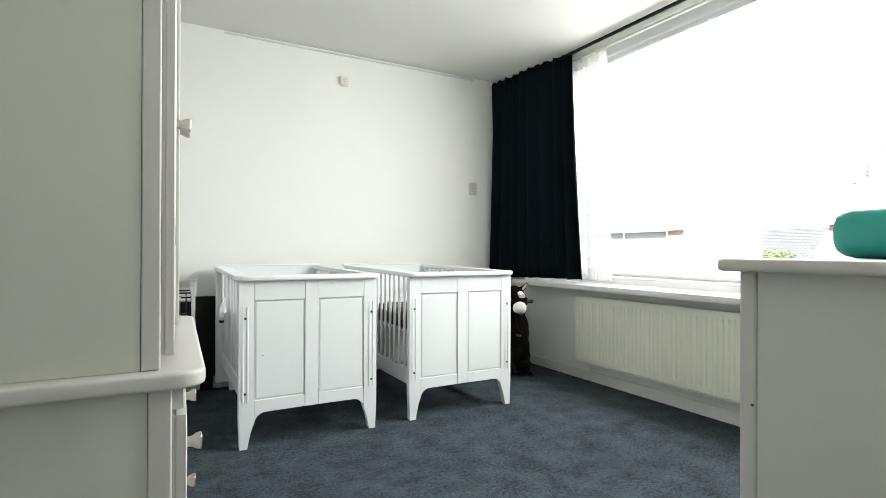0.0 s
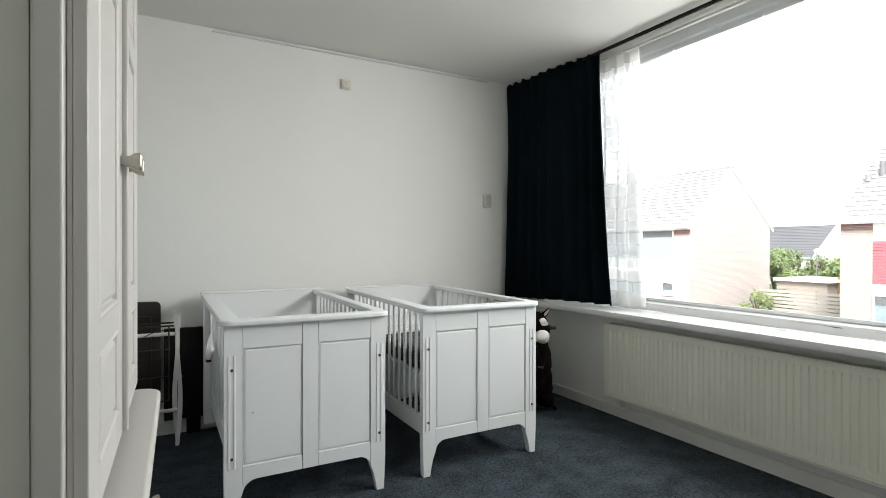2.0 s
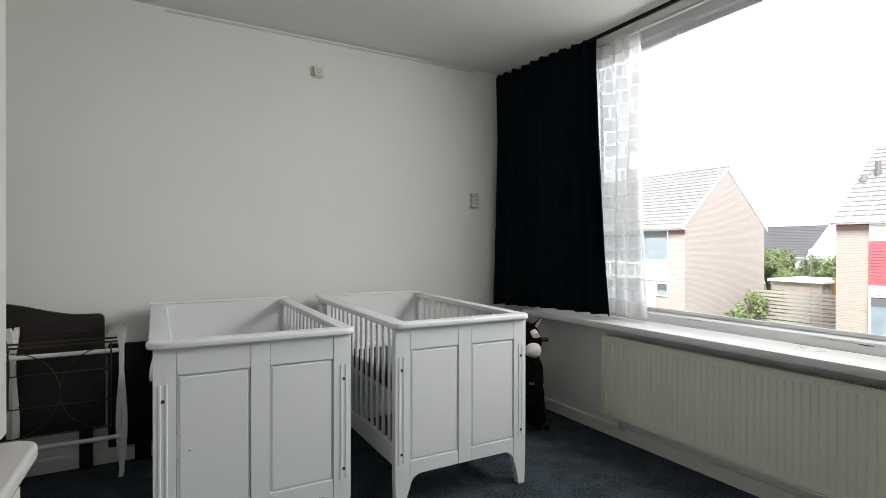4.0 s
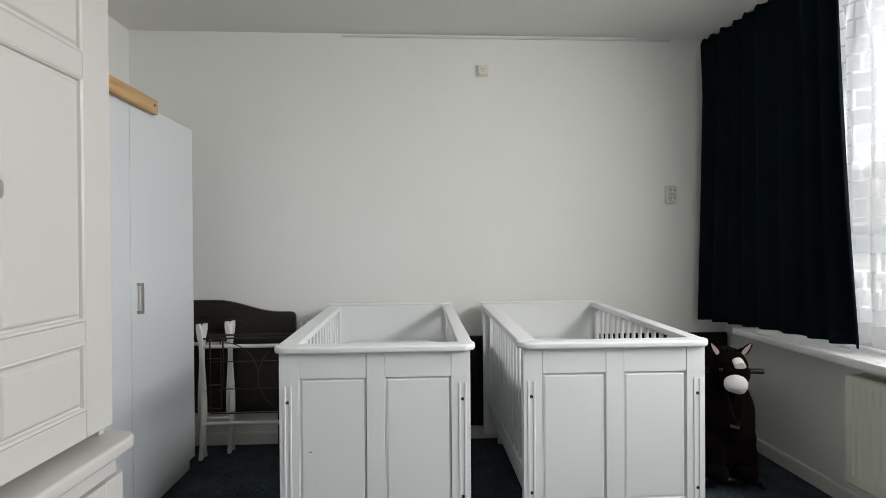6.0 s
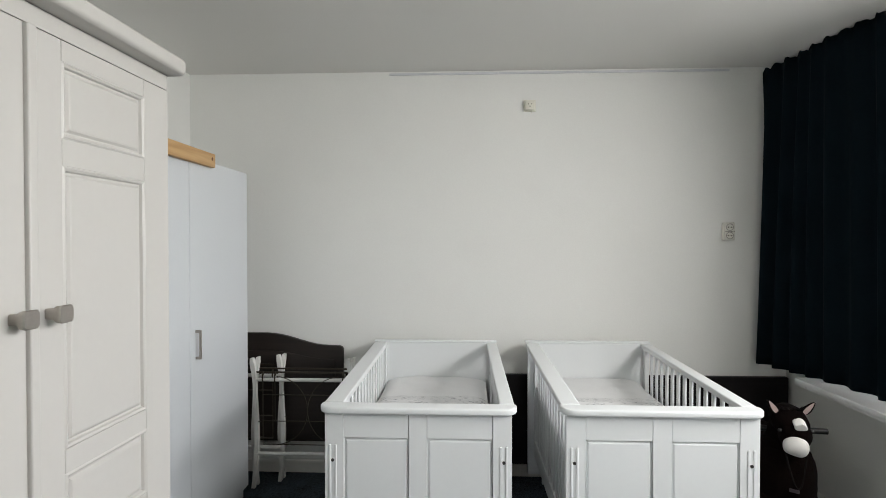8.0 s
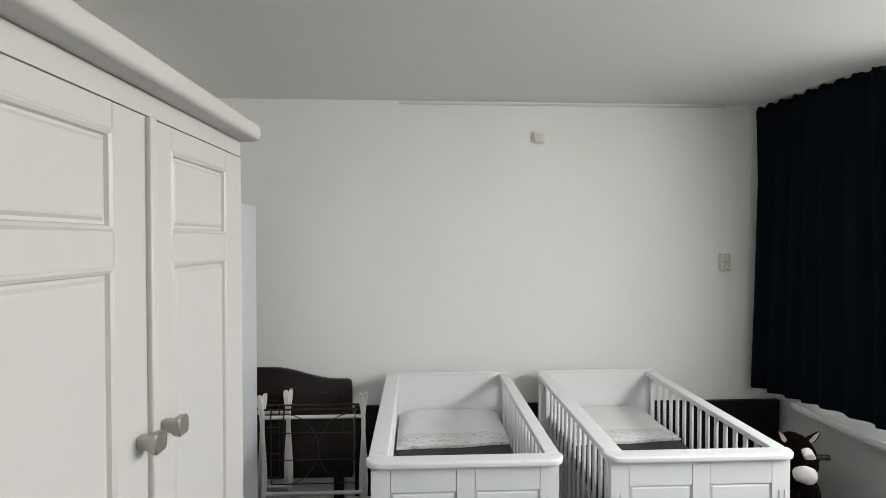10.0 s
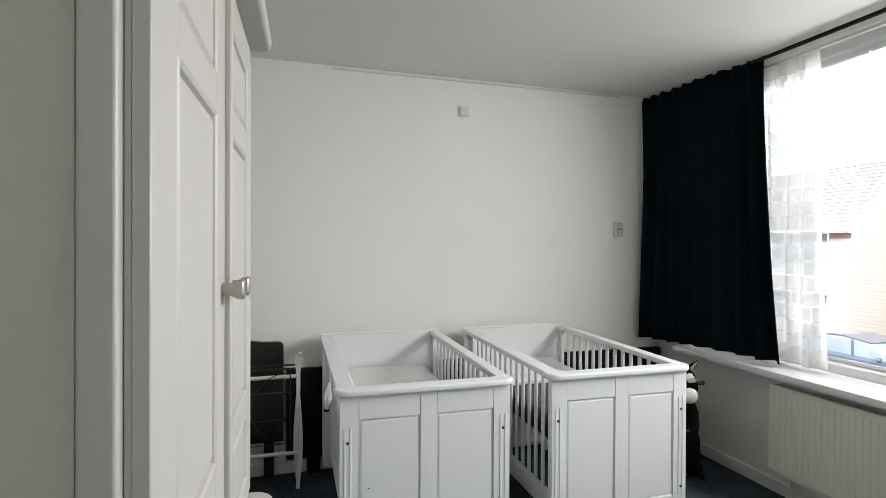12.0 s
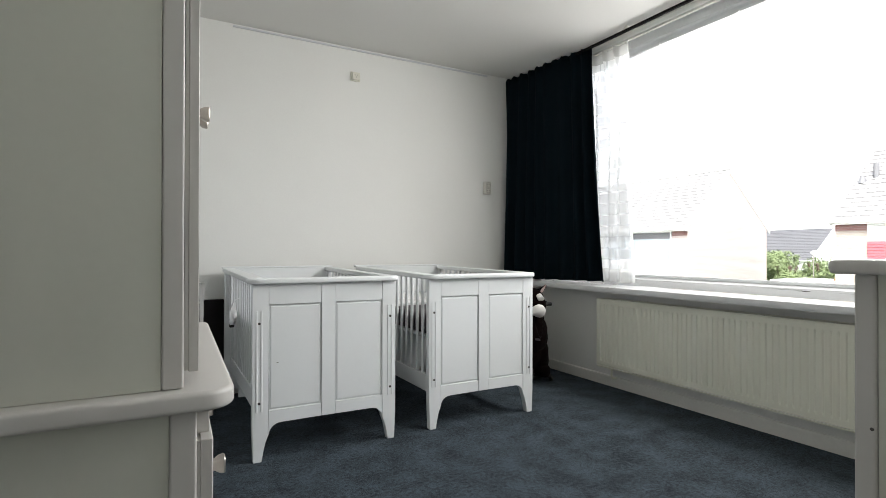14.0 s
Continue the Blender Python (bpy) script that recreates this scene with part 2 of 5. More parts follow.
M_ALU = mat("anodised_aluminium", (0.80, 0.79, 0.80), 0.33, metal=0.9, fine=150, coarse=10, var=0.05, bump=0.04, depth=0.0003)
M_DOOR = mat("door_paint", (0.72, 0.74, 0.75), 0.4, fine=70, coarse=2, var=0.02, bump=0.08, depth=0.0006)
M_CURTAIN = mat("navy_cloth", (0.0043, 0.0088, 0.0122), 0.95, fine=500, coarse=4, var=0.25, bump=0.3, depth=0.0006, spec=0.04)
M_NET = net_material()
M_HEM = hem_material()
M_RAIL = mat("black_rail", (0.010, 0.009, 0.009), 0.75, spec=0.15, var=0.1, bump=0.02)
M_FRAME = mat("window_paint", (0.78, 0.79, 0.80), 0.35, fine=60, coarse=3, var=0.03, bump=0.05, dirt=(0.55, 0.54, 0.52), dirt_amount=0.15)
M_CRACK = mat("flaked_paint_gap", (0.06, 0.05, 0.045), 0.9)
M_SILL = mat("sill_stone", (0.78, 0.78, 0.78), 0.3, fine=20, coarse=6, var=0.03, bump=0.02)
M_RAD = mat("radiator_enamel", (0.82, 0.815, 0.70), 0.4, fine=90, coarse=3, var=0.02, bump=0.03, depth=0.0004)
M_GLASS = glass_material("window_glass")
M_DARKWOOD = wood("dark_stained_wood", (0.008, 0.0055, 0.0045), (0.020, 0.0135, 0.0105), 0.5, 30, 0)
M_DARKBOARD = mat("dark_brown_board", (0.012, 0.0105, 0.011), 0.5, fine=60, coarse=3, var=0.15, bump=0.08, spec=0.12)
M_STAND = mat("worn_white_paint", (0.78, 0.775, 0.75), 0.45, fine=40, coarse=6, var=0.04, bump=0.1, dirt=(0.5, 0.46, 0.38), dirt_amount=0.25)
M_BRASS = mat("brass_wire", (0.065, 0.055, 0.042), 0.5, metal=0.6, var=0.12, bump=0.03)
M_PLUSH = mat("brown_plush", (0.0042, 0.0022, 0.0018), 0.98, fine=260, coarse=14, var=0.4, bump=0.9, depth=0.006, sheen=0.01, spec=0.05)
M_PLUSH_WHITE = mat("white_plush", (0.78, 0.76, 0.73), 0.95, fine=500, coarse=12, var=0.05, bump=0.25, depth=0.002, sheen=0.2)
M_PLUSH_PINK = mat("pink_ear_cloth", (0.48, 0.36, 0.34), 0.9, var=0.08, bump=0.3)
M_BLACK = mat("black_plastic", (0.012, 0.012, 0.012), 0.35, var=0.1, bump=0.03)
M_MANE = mat("black_mane", (0.008, 0.006, 0.006), 0.9, fine=200, var=0.3, bump=0.8, depth=0.005, spec=0.12)
M_TEAL = mat("teal_vinyl", (0.035, 0.37, 0.325), 0.45, fine=70, coarse=6, var=0.05, bump=0.12, depth=0.001)
M_GREYSHEET = mat("grey_cotton", (0.052, 0.045, 0.050), 0.95, fine=400, coarse=8, var=0.12, bump=0.3, depth=0.001, sheen=0.1, spec=0.12)
M_DUVET = mat("white_cotton", (0.80, 0.80, 0.80), 0.92, fine=350, coarse=6, var=0.03, bump=0.3, depth=0.001)
M_BAND = mat("printed_cotton", (0.74, 0.74, 0.74), 0.92, fine=55, coarse=26, var=0.05, bump=0.3, dirt=(0.16, 0.17, 0.19), dirt_amount=1.0, stretch=(0.5, 2.2, 1))
M_PINE = wood("pine", (0.46, 0.27, 0.11), (0.66, 0.44, 0.22), 0.5, 30, 1)
M_KNOT = mat("pine_knot", (0.16, 0.07, 0.025), 0.6, var=0.2)
M_PLASTIC = mat("cream_plastic", (0.74, 0.72, 0.63), 0.35, var=0.03, bump=0.02)
M_SOCKET = mat("grey_white_plastic", (0.67, 0.66, 0.60), 0.35, var=0.03, bump=0.02)
M_SOCKET_RIM = mat("grey_socket_rim", (0.30, 0.29, 0.27), 0.5, var=0.05, bump=0.02)
M_HOLE = mat("socket_hole", (0.03, 0.028, 0.025), 0.7)
M_SCREW = mat("dark_bolt", (0.09, 0.085, 0.08), 0.35, metal=0.8, var=0.1)
M_BRICK = brick_material("pink_brick", (0.45, 0.38, 0.35), (0.39, 0.315, 0.285), (0.50, 0.475, 0.455))
M_BRICK_RED = brick_material("red_brick", (0.22, 0.10, 0.09), (0.18, 0.08, 0.07), (0.28, 0.22, 0.21))
M_BRICK_PALE = brick_material("pale_brick", (0.41, 0.35, 0.29), (0.35, 0.29, 0.24), (0.46, 0.43, 0.40))
M_TILE = mat("roof_tile", (0.27, 0.265, 0.26), 0.7, fine=8, coarse=0.6, var=0.15, bump=0.2, depth=0.01)
M_TILE_DARK = mat("dark_roof_tile", (0.12, 0.12, 0.125), 0.6, fine=8, coarse=0.6, var=0.15, bump=0.2, depth=0.01)
M_OUTPAINT = mat("outdoor_white_paint", (0.78, 0.78, 0.76), 0.5, fine=10, coarse=1, var=0.04, bump=0.05)
# the sky's reflection is put into the light blue base colour
M_OUTGLASS_SKY = mat("outdoor_pane_sky_tint", (0.26, 0.31, 0.34), 0.08, fine=2, coarse=0.5, var=0.2, bump=0.0)
M_BLIND_RED = mat("red_blind_slat", (0.48, 0.11, 0.13), 0.5, fine=10, coarse=2, var=0.08, bump=0.05)
M_CONCRETE = mat("grey_paving", (0.30, 0.29, 0.28), 0.9, fine=12, coarse=0.7, var=0.15, bump=0.3, depth=0.01)
# pale so that the added ground below the window throws light upward
M_BOUNCE_GROUND = mat("pale_bounce_ground", (0.42, 0.41, 0.39), 0.9, fine=12, coarse=0.7, var=0.12, bump=0.3, depth=0.01)
M_ASPHALT = mat("asphalt", (0.055, 0.055, 0.058), 0.9, fine=40, coarse=0.4, var=0.2, bump=0.4, depth=0.005)
M_GROUND = mat("lawn", (0.06, 0.095, 0.03), 0.95, fine=9, coarse=0.15, var=0.3, bump=0.5, depth=0.03)
M_LEAF = mat("leaf_green", (0.19, 0.245, 0.105), 0.7, fine=3, coarse=0.8, var=0.4, bump=0.0)
M_LEAF_YOUNG = mat("leaf_young", (0.25, 0.30, 0.13), 0.7, fine=3, coarse=0.8, var=0.4, bump=0.0)
M_VENT = mat("dark_vent_pipe", (0.16, 0.16, 0.165), 0.7, var=0.1)
M_PICTURE_RAIL = mat("grey_painted_rail", (0.64, 0.65, 0.67), 0.5, var=0.04, bump=0.02)
M_BARK = mat("bark", (0.09, 0.065, 0.045), 0.9, fine=20, coarse=3, var=0.3, bump=0.6, depth=0.01)
M_FENCE = mat("weathered_fence", (0.38, 0.35, 0.31), 0.85, fine=20, coarse=2, var=0.15, bump=0.3, depth=0.004)
M_FENCE_BROWN = mat("brown_fence", (0.30, 0.16, 0.07), 0.8, fine=20, coarse=2, var=0.15, bump=0.3, depth=0.004)
M_CAR_BLUE = mat("car_paint_blue", (0.10, 0.13, 0.19), 0.25, metal=0.3, var=0.03, bump=0.0, coat=0.6)
M_CAR_RED = mat("car_paint_red", (0.24, 0.06, 0.045), 0.25, metal=0.2, var=0.03, bump=0.0, coat=0.6)
M_TYRE = mat("tyre_rubber", (0.018, 0.018, 0.018), 0.85, var=0.1)


# ---- mesh tools ----
def bx(bm, x0, x1, y0, y1, z0, z1, bevel=0.0, seg=2):
    """A box added to bm, its own edges rounded."""
    vs = [bm.verts.new((x, y, z)) for x in (x0, x1) for y in (y0, y1) for z in (z0, z1)]
    fs = [bm.faces.new([vs[i] for i in q]) for q in ((0, 1, 3, 2), (4, 6, 7, 5), (0, 4, 5, 1), (2, 3, 7, 6), (0, 2, 6, 4), (1, 5, 7, 3))]
    if bevel > 0:
        es = list({e for f in fs for e in f.edges})
        for f in bmesh.ops.bevel(bm, geom=es, offset=bevel, segments=seg, profile=0.5, affect="EDGES")["faces"]:
            f.smooth = True
    return bm


def box(x0, x1, y0, y1, z0, z1, bevel=0.0, seg=2):
    return bx(bmesh.new(), x0, x1, y0, y1, z0, z1, bevel, seg)


def cyl(bm, p0, p1, r0, r1=None, n=14, caps=True):
    """A round bar from p0 to p1."""
    p0, p1 = Vector(p0), Vector(p1)
    r1 = r0 if r1 is None else r1
    q = (p1 - p0).to_track_quat("Z", "Y")
    rings = []
    for p, r in ((p0, r0), (p1, r1)):
        rings.append([bm.verts.new(p + q @ Vector((r * math.cos(2 * math.pi * i / n), r * math.sin(2 * math.pi * i / n), 0))) for i in range(n)])
    for i in range(n):
        bm.faces.new((rings[0][i], rings[0][(i + 1) % n], rings[1][(i + 1) % n], rings[1][i])).smooth = True
    if caps:
        bm.faces.new(rings[0][::-1])
        bm.faces.new(rings[1])
    return bm


def tube(bm, pts, r, n=8):
    """A round wire along points."""
    pts = [Vector(p) for p in pts]
    rings = []
    for k, p in enumerate(pts):
        a, b = pts[max(k - 1, 0)], pts[min(k + 1, len(pts) - 1)]
        q = (b - a).to_track_quat("Z", "Y")
        rings.append([bm.verts.new(p + q @ Vector((r * math.cos(2 * math.pi * i / n), r * math.sin(2 * math.pi * i / n), 0))) for i in range(n)])
    for a, b in zip(rings, rings[1:]):
        for i in range(n):
            bm.faces.new((a[i], a[(i + 1) % n], b[(i + 1) % n], b[i])).smooth = True
    bm.faces.new(rings[0][::-1])
    bm.faces.new(rings[-1])
    return bm


def ell(bm, c, r, u=20, v=12, m=None):
    """An ellipsoid with its centre c and radii r; m turns it."""
    t = Matrix.Translation(c) @ (m or Matrix()) @ Matrix.Diagonal((*r, 1))
    made = bmesh.ops.create_uvsphere(bm, u_segments=u, v_segments=v, radius=1.0, matrix=t)
    for v in made["verts"]:
        for f in v.link_faces:
            f.smooth = True
    return bm


def prism(bm, outline, axis, a, b):
    """A flat outline pushed from a to b along an axis. The outline holds the other two coordinates, in the order x, y, z."""
    def at(p, t):
        q = list(p)
        q.insert(axis, t)
        return q
    lo, hi = [bm.verts.new(at(p, a)) for p in outline], [bm.verts.new(at(p, b)) for p in outline]
    n = len(outline)
    for i in range(n):
        bm.faces.new((lo[i], lo[(i + 1) % n], hi[(i + 1) % n], hi[i])).smooth = n > 8
    bm.faces.new(lo[::-1])
    bm.faces.new(hi)
    bmesh.ops.recalc_face_normals(bm, faces=bm.faces)
    return bm


def rounded(x0, x1, y0, y1, r, corners="abcd", n=6):
    """A rectangle's outline with rounded corners; a: x0 y0, b: x1 y0, c: x1 y1, d: x0 y1."""
    pts = []
    for key, cx, cy, px, py, start in (("a", x0 + r, y0 + r, x0, y0, 180), ("b", x1 - r, y0 + r, x1, y0, 270), ("c", x1 - r, y1 - r, x1, y1, 0), ("d", x0 + r, y1 - r, x0, y1, 90)):
        if key in corners:
            pts += [(cx + r * math.cos(radians(start + 90 * i / n)), cy + r * math.sin(radians(start + 90 * i / n))) for i in range(n + 1)]
        else:
            pts.append((px, py))
    return pts


def soften(bm, offset, seg=2, angle=30):
    """Round all sharp edges."""
    es = [e for e in bm.edges if len(e.link_faces) == 2 and e.calc_face_angle(0) > radians(angle)]
    for f in bmesh.ops.bevel(bm, geom=es, offset=offset, segments=seg, profile=0.5, affect="EDGES", clamp_overlap=True)["faces"]:
        f.smooth = True
    return bm


def smooth(bm):
    for f in bm.faces:
        f.smooth = True
    return bm


def data_of(name, bm, material, angle=38):
    bmesh.ops.recalc_face_normals(bm, faces=bm.faces)
    me = bpy.data.meshes.new(name)
    bm.to_mesh(me)
    bm.free()
    me.materials.append(material)
    rounds = [p.use_smooth for p in me.polygons]
    me.set_sharp_from_angle(angle=radians(angle))
    me.polygons.foreach_set("use_smooth", rounds)
    return me


def part(name, bm, material, parent=None, label=""):
    """A bmesh as one object, under a thing or a part."""
    ob = new(name, data_of(name, bm, material))
    ob.parent = parent
    return tagged(ob, label)


def thing(name, label, category, at=(0, 0, 0), turn=0.0, group=""):
    ob = new(name)
    ob.empty_display_size = 0.1
    ob.matrix_world = pose(*at, 0, 0, turn)
    return tagged(ob, label, category, group)


def setting(name, bm, material, label, category):
    ob = new(name, data_of(name, bm, material))
    return tagged(ob, label, category, kind="structure")


# ---- the room ----
WX, BY, LX, SY, CZ = 2.88, 4.06, -0.945, -0.40, 2.602   # window wall, back wall, left wall, wall behind the entrance, ceiling
WIN_Y0, WIN_Y1, WIN_Z0, WIN_Z1 = 0.15, 3.74, 0.705, 2.578
DOOR_Y0, DOOR_Y1, DOOR_H = -0.37, 0.345, 2.06

setting("floor", box(-2.3, WX + 0.001, SY - 0.9, BY + 0.001, -0.2, 0.0), M_CARPET, "dark blue-grey cut-pile carpet, brushed in patches", "carpet")
setting("ceiling", box(-2.3, WX + 0.40, SY - 0.9, BY + 0.12, CZ, CZ + 0.15), M_CEIL, "plain white painted ceiling", "ceiling")
setting("wall_north", box(LX - 0.1, WX + 0.4, BY, BY + 0.12, -0.2, CZ), M_WALL, "off-white painted plaster wall with fine texture", "wall")
bm = bmesh.new()
bx(bm, WX, WX + 0.30, SY, BY, -0.2, WIN_Z0)
bx(bm, WX, WX + 0.30, SY, BY, WIN_Z1, CZ)
bx(bm, WX, WX + 0.30, WIN_Y1, BY, WIN_Z0, WIN_Z1)
bx(bm, WX, WX + 0.30, SY, WIN_Y0, WIN_Z0, WIN_Z1)
setting("wall_east", bm, M_WALL, "white painted wall below and around the wide window", "wall")
bm = bmesh.new()
bx(bm, LX - 0.1, LX, DOOR_Y1, BY, -0.2, CZ)
bx(bm, LX - 0.1, LX, SY, DOOR_Y0, -0.2, CZ)
bx(bm, LX - 0.1, LX, DOOR_Y0, DOOR_Y1, DOOR_H, CZ)
setting("wall_west", bm, M_WALL, "off-white painted wall behind the cupboards", "wall")
setting("wall_south", box(LX - 0.1, WX + 0.3, SY - 0.1, SY, -0.2, CZ), M_WALL, "off-white painted wall by the entrance", "wall")
setting("wall_chase", box(LX, -0.605, 1.10, 2.43, 0.0, CZ), M_WALL, "boxed-out white wall behind the tall cupboard", "wall")
bm = bmesh.new()
bx(bm, -2.3, -2.2, SY - 0.9, BY, -0.2, CZ)
bx(bm, -2.2, LX - 0.1, 1.2, 1.3, -0.2, CZ)
bx(bm, -2.2, LX - 0.1, SY - 0.9, SY - 0.8, -0.2, CZ)
bx(bm, LX - 0.1, LX, SY - 0.8, SY - 0.1, -0.2, CZ)
setting("wall_hall", bm, M_WALL, "plain white landing wall beyond the doorway", "wall")
bm = bmesh.new()
bx(bm, LX - 0.11, LX + 0.012, DOOR_Y0 - 0.055, DOOR_Y0, 0.0, DOOR_H + 0.055, 0.003)
bx(bm, LX - 0.11, LX + 0.012, DOOR_Y1, DOOR_Y1 + 0.055, 0.0, DOOR_H + 0.055, 0.003)
bx(bm, LX - 0.11, LX + 0.012, DOOR_Y0, DOOR_Y1, DOOR_H, DOOR_H + 0.055, 0.003)
setting("trim_door", bm, M_TRIM, "white painted door lining", "door frame")

# baseboards with a rounded top edge
bm = prism(bmesh.new(), [(WX - 0.016, 0.0), (WX, 0.0), (WX, 0.078), (WX - 0.008, 0.078), (WX - 0.014, 0.073), (WX - 0.016, 0.064)], 1, SY, BY - 0.016)
setting("baseboard_east", bm, M_TRIM, "white painted wooden baseboard along the window wall", "baseboard")
bm = prism(bmesh.new(), [(BY, 0.0), (BY - 0.016, 0.0), (BY - 0.016, 0.064), (BY - 0.014, 0.073), (BY - 0.008, 0.078), (BY, 0.078)], 0, LX, WX)
setting("baseboard_north", bm, M_TRIM, "white painted wooden baseboard along the back wall", "baseboard")

# picture rail: three butted lengths with a shadow gap
rail = thing("picture_rail", "thin grey-white metal picture rail under the ceiling", "picture rail", (0.372, BY, CZ - 0.018))
for x0, x1 in ((0.0, 0.70), (0.703, 1.22), (1.223, 2.14)):
    part("rail_length", prism(bmesh.new(), [(-0.012, -0.004), (-0.010, -0.006), (0.0, -0.006), (0.0, 0.008), (-0.003, 0.008), (-0.003, 0.002), (-0.012, 0.002)], 0, x0, x1), M_PICTURE_RAIL, rail)

# ---- window ----
window = thing("window_1", "wide fixed window in a white painted frame", "window", (3.0, 0.0, 0.0))
tagged(window, kind="structure")
FX = 0.085  # frame depth
part("frame_bottom", prism(bmesh.new(), [(0.0, 0.748), (FX, 0.748), (FX, 0.822), (0.045, 0.822), (0.042, 0.815), (0.012, 0.800), (0.0, 0.797)], 1, WIN_Y0, WIN_Y1), M_FRAME, window, "white painted bottom frame with flaking joints")
part("frame_top", prism(bmesh.new(), [(0.0, WIN_Z1), (FX, WIN_Z1), (FX, 2.478), (0.05, 2.478), (0.042, 2.486), (0.03, 2.508), (0.0, 2.512)], 1, WIN_Y0, WIN_Y1), M_FRAME, window)
part("frame_side", box(0.0, FX, WIN_Y0, WIN_Y0 + 0.07, 0.80, 2.515, 0.004), M_FRAME, window)
part("frame_side", box(0.0, FX, WIN_Y1 - 0.07, WIN_Y1, 0.80, 2.515, 0.004), M_FRAME, window)
part("glazing_bead", box(0.028, 0.043, WIN_Y0 + 0.07, WIN_Y1 - 0.07, 0.812, 0.832, 0.004), M_FRAME, window)
part("glazing_bead", box(0.028, 0.043, WIN_Y0 + 0.07, WIN_Y1 - 0.07, 2.468, 2.486, 0.004), M_FRAME, window)
pane = part("pane", box(0.047, 0.053, WIN_Y0 + 0.06, WIN_Y1 - 0.06, 0.80, 2.51), M_GLASS, window)
pane.visible_shadow = False
for y0, y1, z, thick in ((1.655, 1.722, 0.787, 0.0042), (1.722, 1.905, 0.789, 0.0010), (2.43, 2.58, 0.793, 0.0009), (1.30, 1.52, 0.785, 0.0009)):
    bm = bmesh.new()
    top = [(y0 + (y1 - y0) * k / 8, z + 0.0025 * math.sin(2.4 * k + y0 * 9) * min(k, 8 - k) / 4) for k in range(9)]
    low = [(y, zz - thick * (0.15 + (1 - abs(k - 3) / 5.5))) for k, (y, zz) in enumerate(top)]
    prism(bm, top + low[::-1], 0, -0.0015, 0.006)
    part("paint_crack", bm, M_CRACK, window, "dark crack in the flaking paint")
for y in (1.15, 2.05, 2.62):
    part("glazing_clip", box(0.012, 0.03, y, y + 0.035, 2.462, 2.476, 0.003), M_FRAME, window)

sill = thing("window_sill", "deep white window sill over the radiator", "window sill", (0, 0, 0))
tagged(sill, kind="structure")
part("board", soften(prism(bmesh.new(), rounded(2.704, 2.998, 0.02, 3.70, 0.006, "ad"), 2, 0.708, 0.747), 0.005), M_SILL, sill)

# ---- radiator ----
def radiator():
    y0, y1, z0, z1 = 1.10, 2.978, 0.166, 0.652
    rad = thing("radiator", "cream enamelled panel radiator with pressed vertical ribs", "radiator", (2.776, y0, 0.0))
    n = 54
    L = y1 - y0
    pitch = (L - 0.06) / n
    bm = bmesh.new()
    rows = []
    zs = [(z0, 0.0, 0), (z0 + 0.028, 0.0, 0), (z0 + 0.045, 0.0, 1), (z1 - 0.05, 0.0, 1), (z1 - 0.033, 0.0, 0), (z1 - 0.004, 0.0, 0), (z1, 0.006, 0)]
    for z, dx, k in zs:
        row = [bm.verts.new((dx, 0.0, z))]
        for i in range(n):
            a = 0.03 + i * pitch
            for f, d in ((0.0, 0.0), (0.52, 0.0), (0.62, 0.0055), (0.78, 0.0055), (0.92, 0.0)):
                row.append(bm.verts.new((dx + d * k, a + f * pitch, z)))
        row.append(bm.verts.new((dx, L, z)))
        rows.append(row)
    for a, b in zip(rows, rows[1:]):
        for i in range(len(a) - 1):
            bm.faces.new((a[i], a[i + 1], b[i + 1], b[i]))
    part("front_panel", bm, M_RAD, rad)
    part("back_panel", box(0.07, 0.085, 0.01, L - 0.01, z0 + 0.01, z1 - 0.01, 0.004), M_RAD, rad)
    for a, b in ((-0.004, 0.0), (L, L + 0.004)):
        part("side_cover", box(0.0, 0.09, a, b, z0 + 0.004, z1 - 0.002, 0.0015), M_RAD, rad)
    grille = bmesh.new()
    bx(grille, 0.004, 0.012, 0, L, z1 - 0.01, z1 + 0.003, 0.001)
    bx(grille, 0.08, 0.088, 0, L, z1 - 0.01, z1 + 0.003, 0.001)
    for i in range(94):
        y = (i + 0.5) * L / 94
        bx(grille, 0.012, 0.08, y - 0.003, y + 0.003, z1 - 0.008, z1 + 0.001)
    part("top_grille", grille, M_RAD, rad)
    part("bottom_edge", box(0.0, 0.012, 0.0, L, z0 - 0.014, z0 - 0.004, 0.003), M_RAD, rad)
    for y in (0.25, L - 0.25):
        part("bracket", box(0.085, WX - 2.776, y - 0.02, y + 0.02, z0 + 0.06, z1 - 0.08, 0.002), M_RAD, rad)
    pipe = tube(bmesh.new(), [(0.045, L - 0.10, z0 - 0.005), (0.045, L - 0.10, 0.09), (0.055, L - 0.10, 0.075), (WX - 2.776, L - 0.10, 0.07)], 0.008)
    part("pipe", pipe, M_RAD, rad)
    valve = cyl(bmesh.new(), (0.045, 0.10, z0 - 0.03), (0.045, 0.10, z0 + 0.02), 0.012)
    cyl(valve, (0.045, 0.10, z0 - 0.03), (0.045, 0.10, 0.0), 0.008)
    part("valve", valve, M_ALU, rad)


radiator()

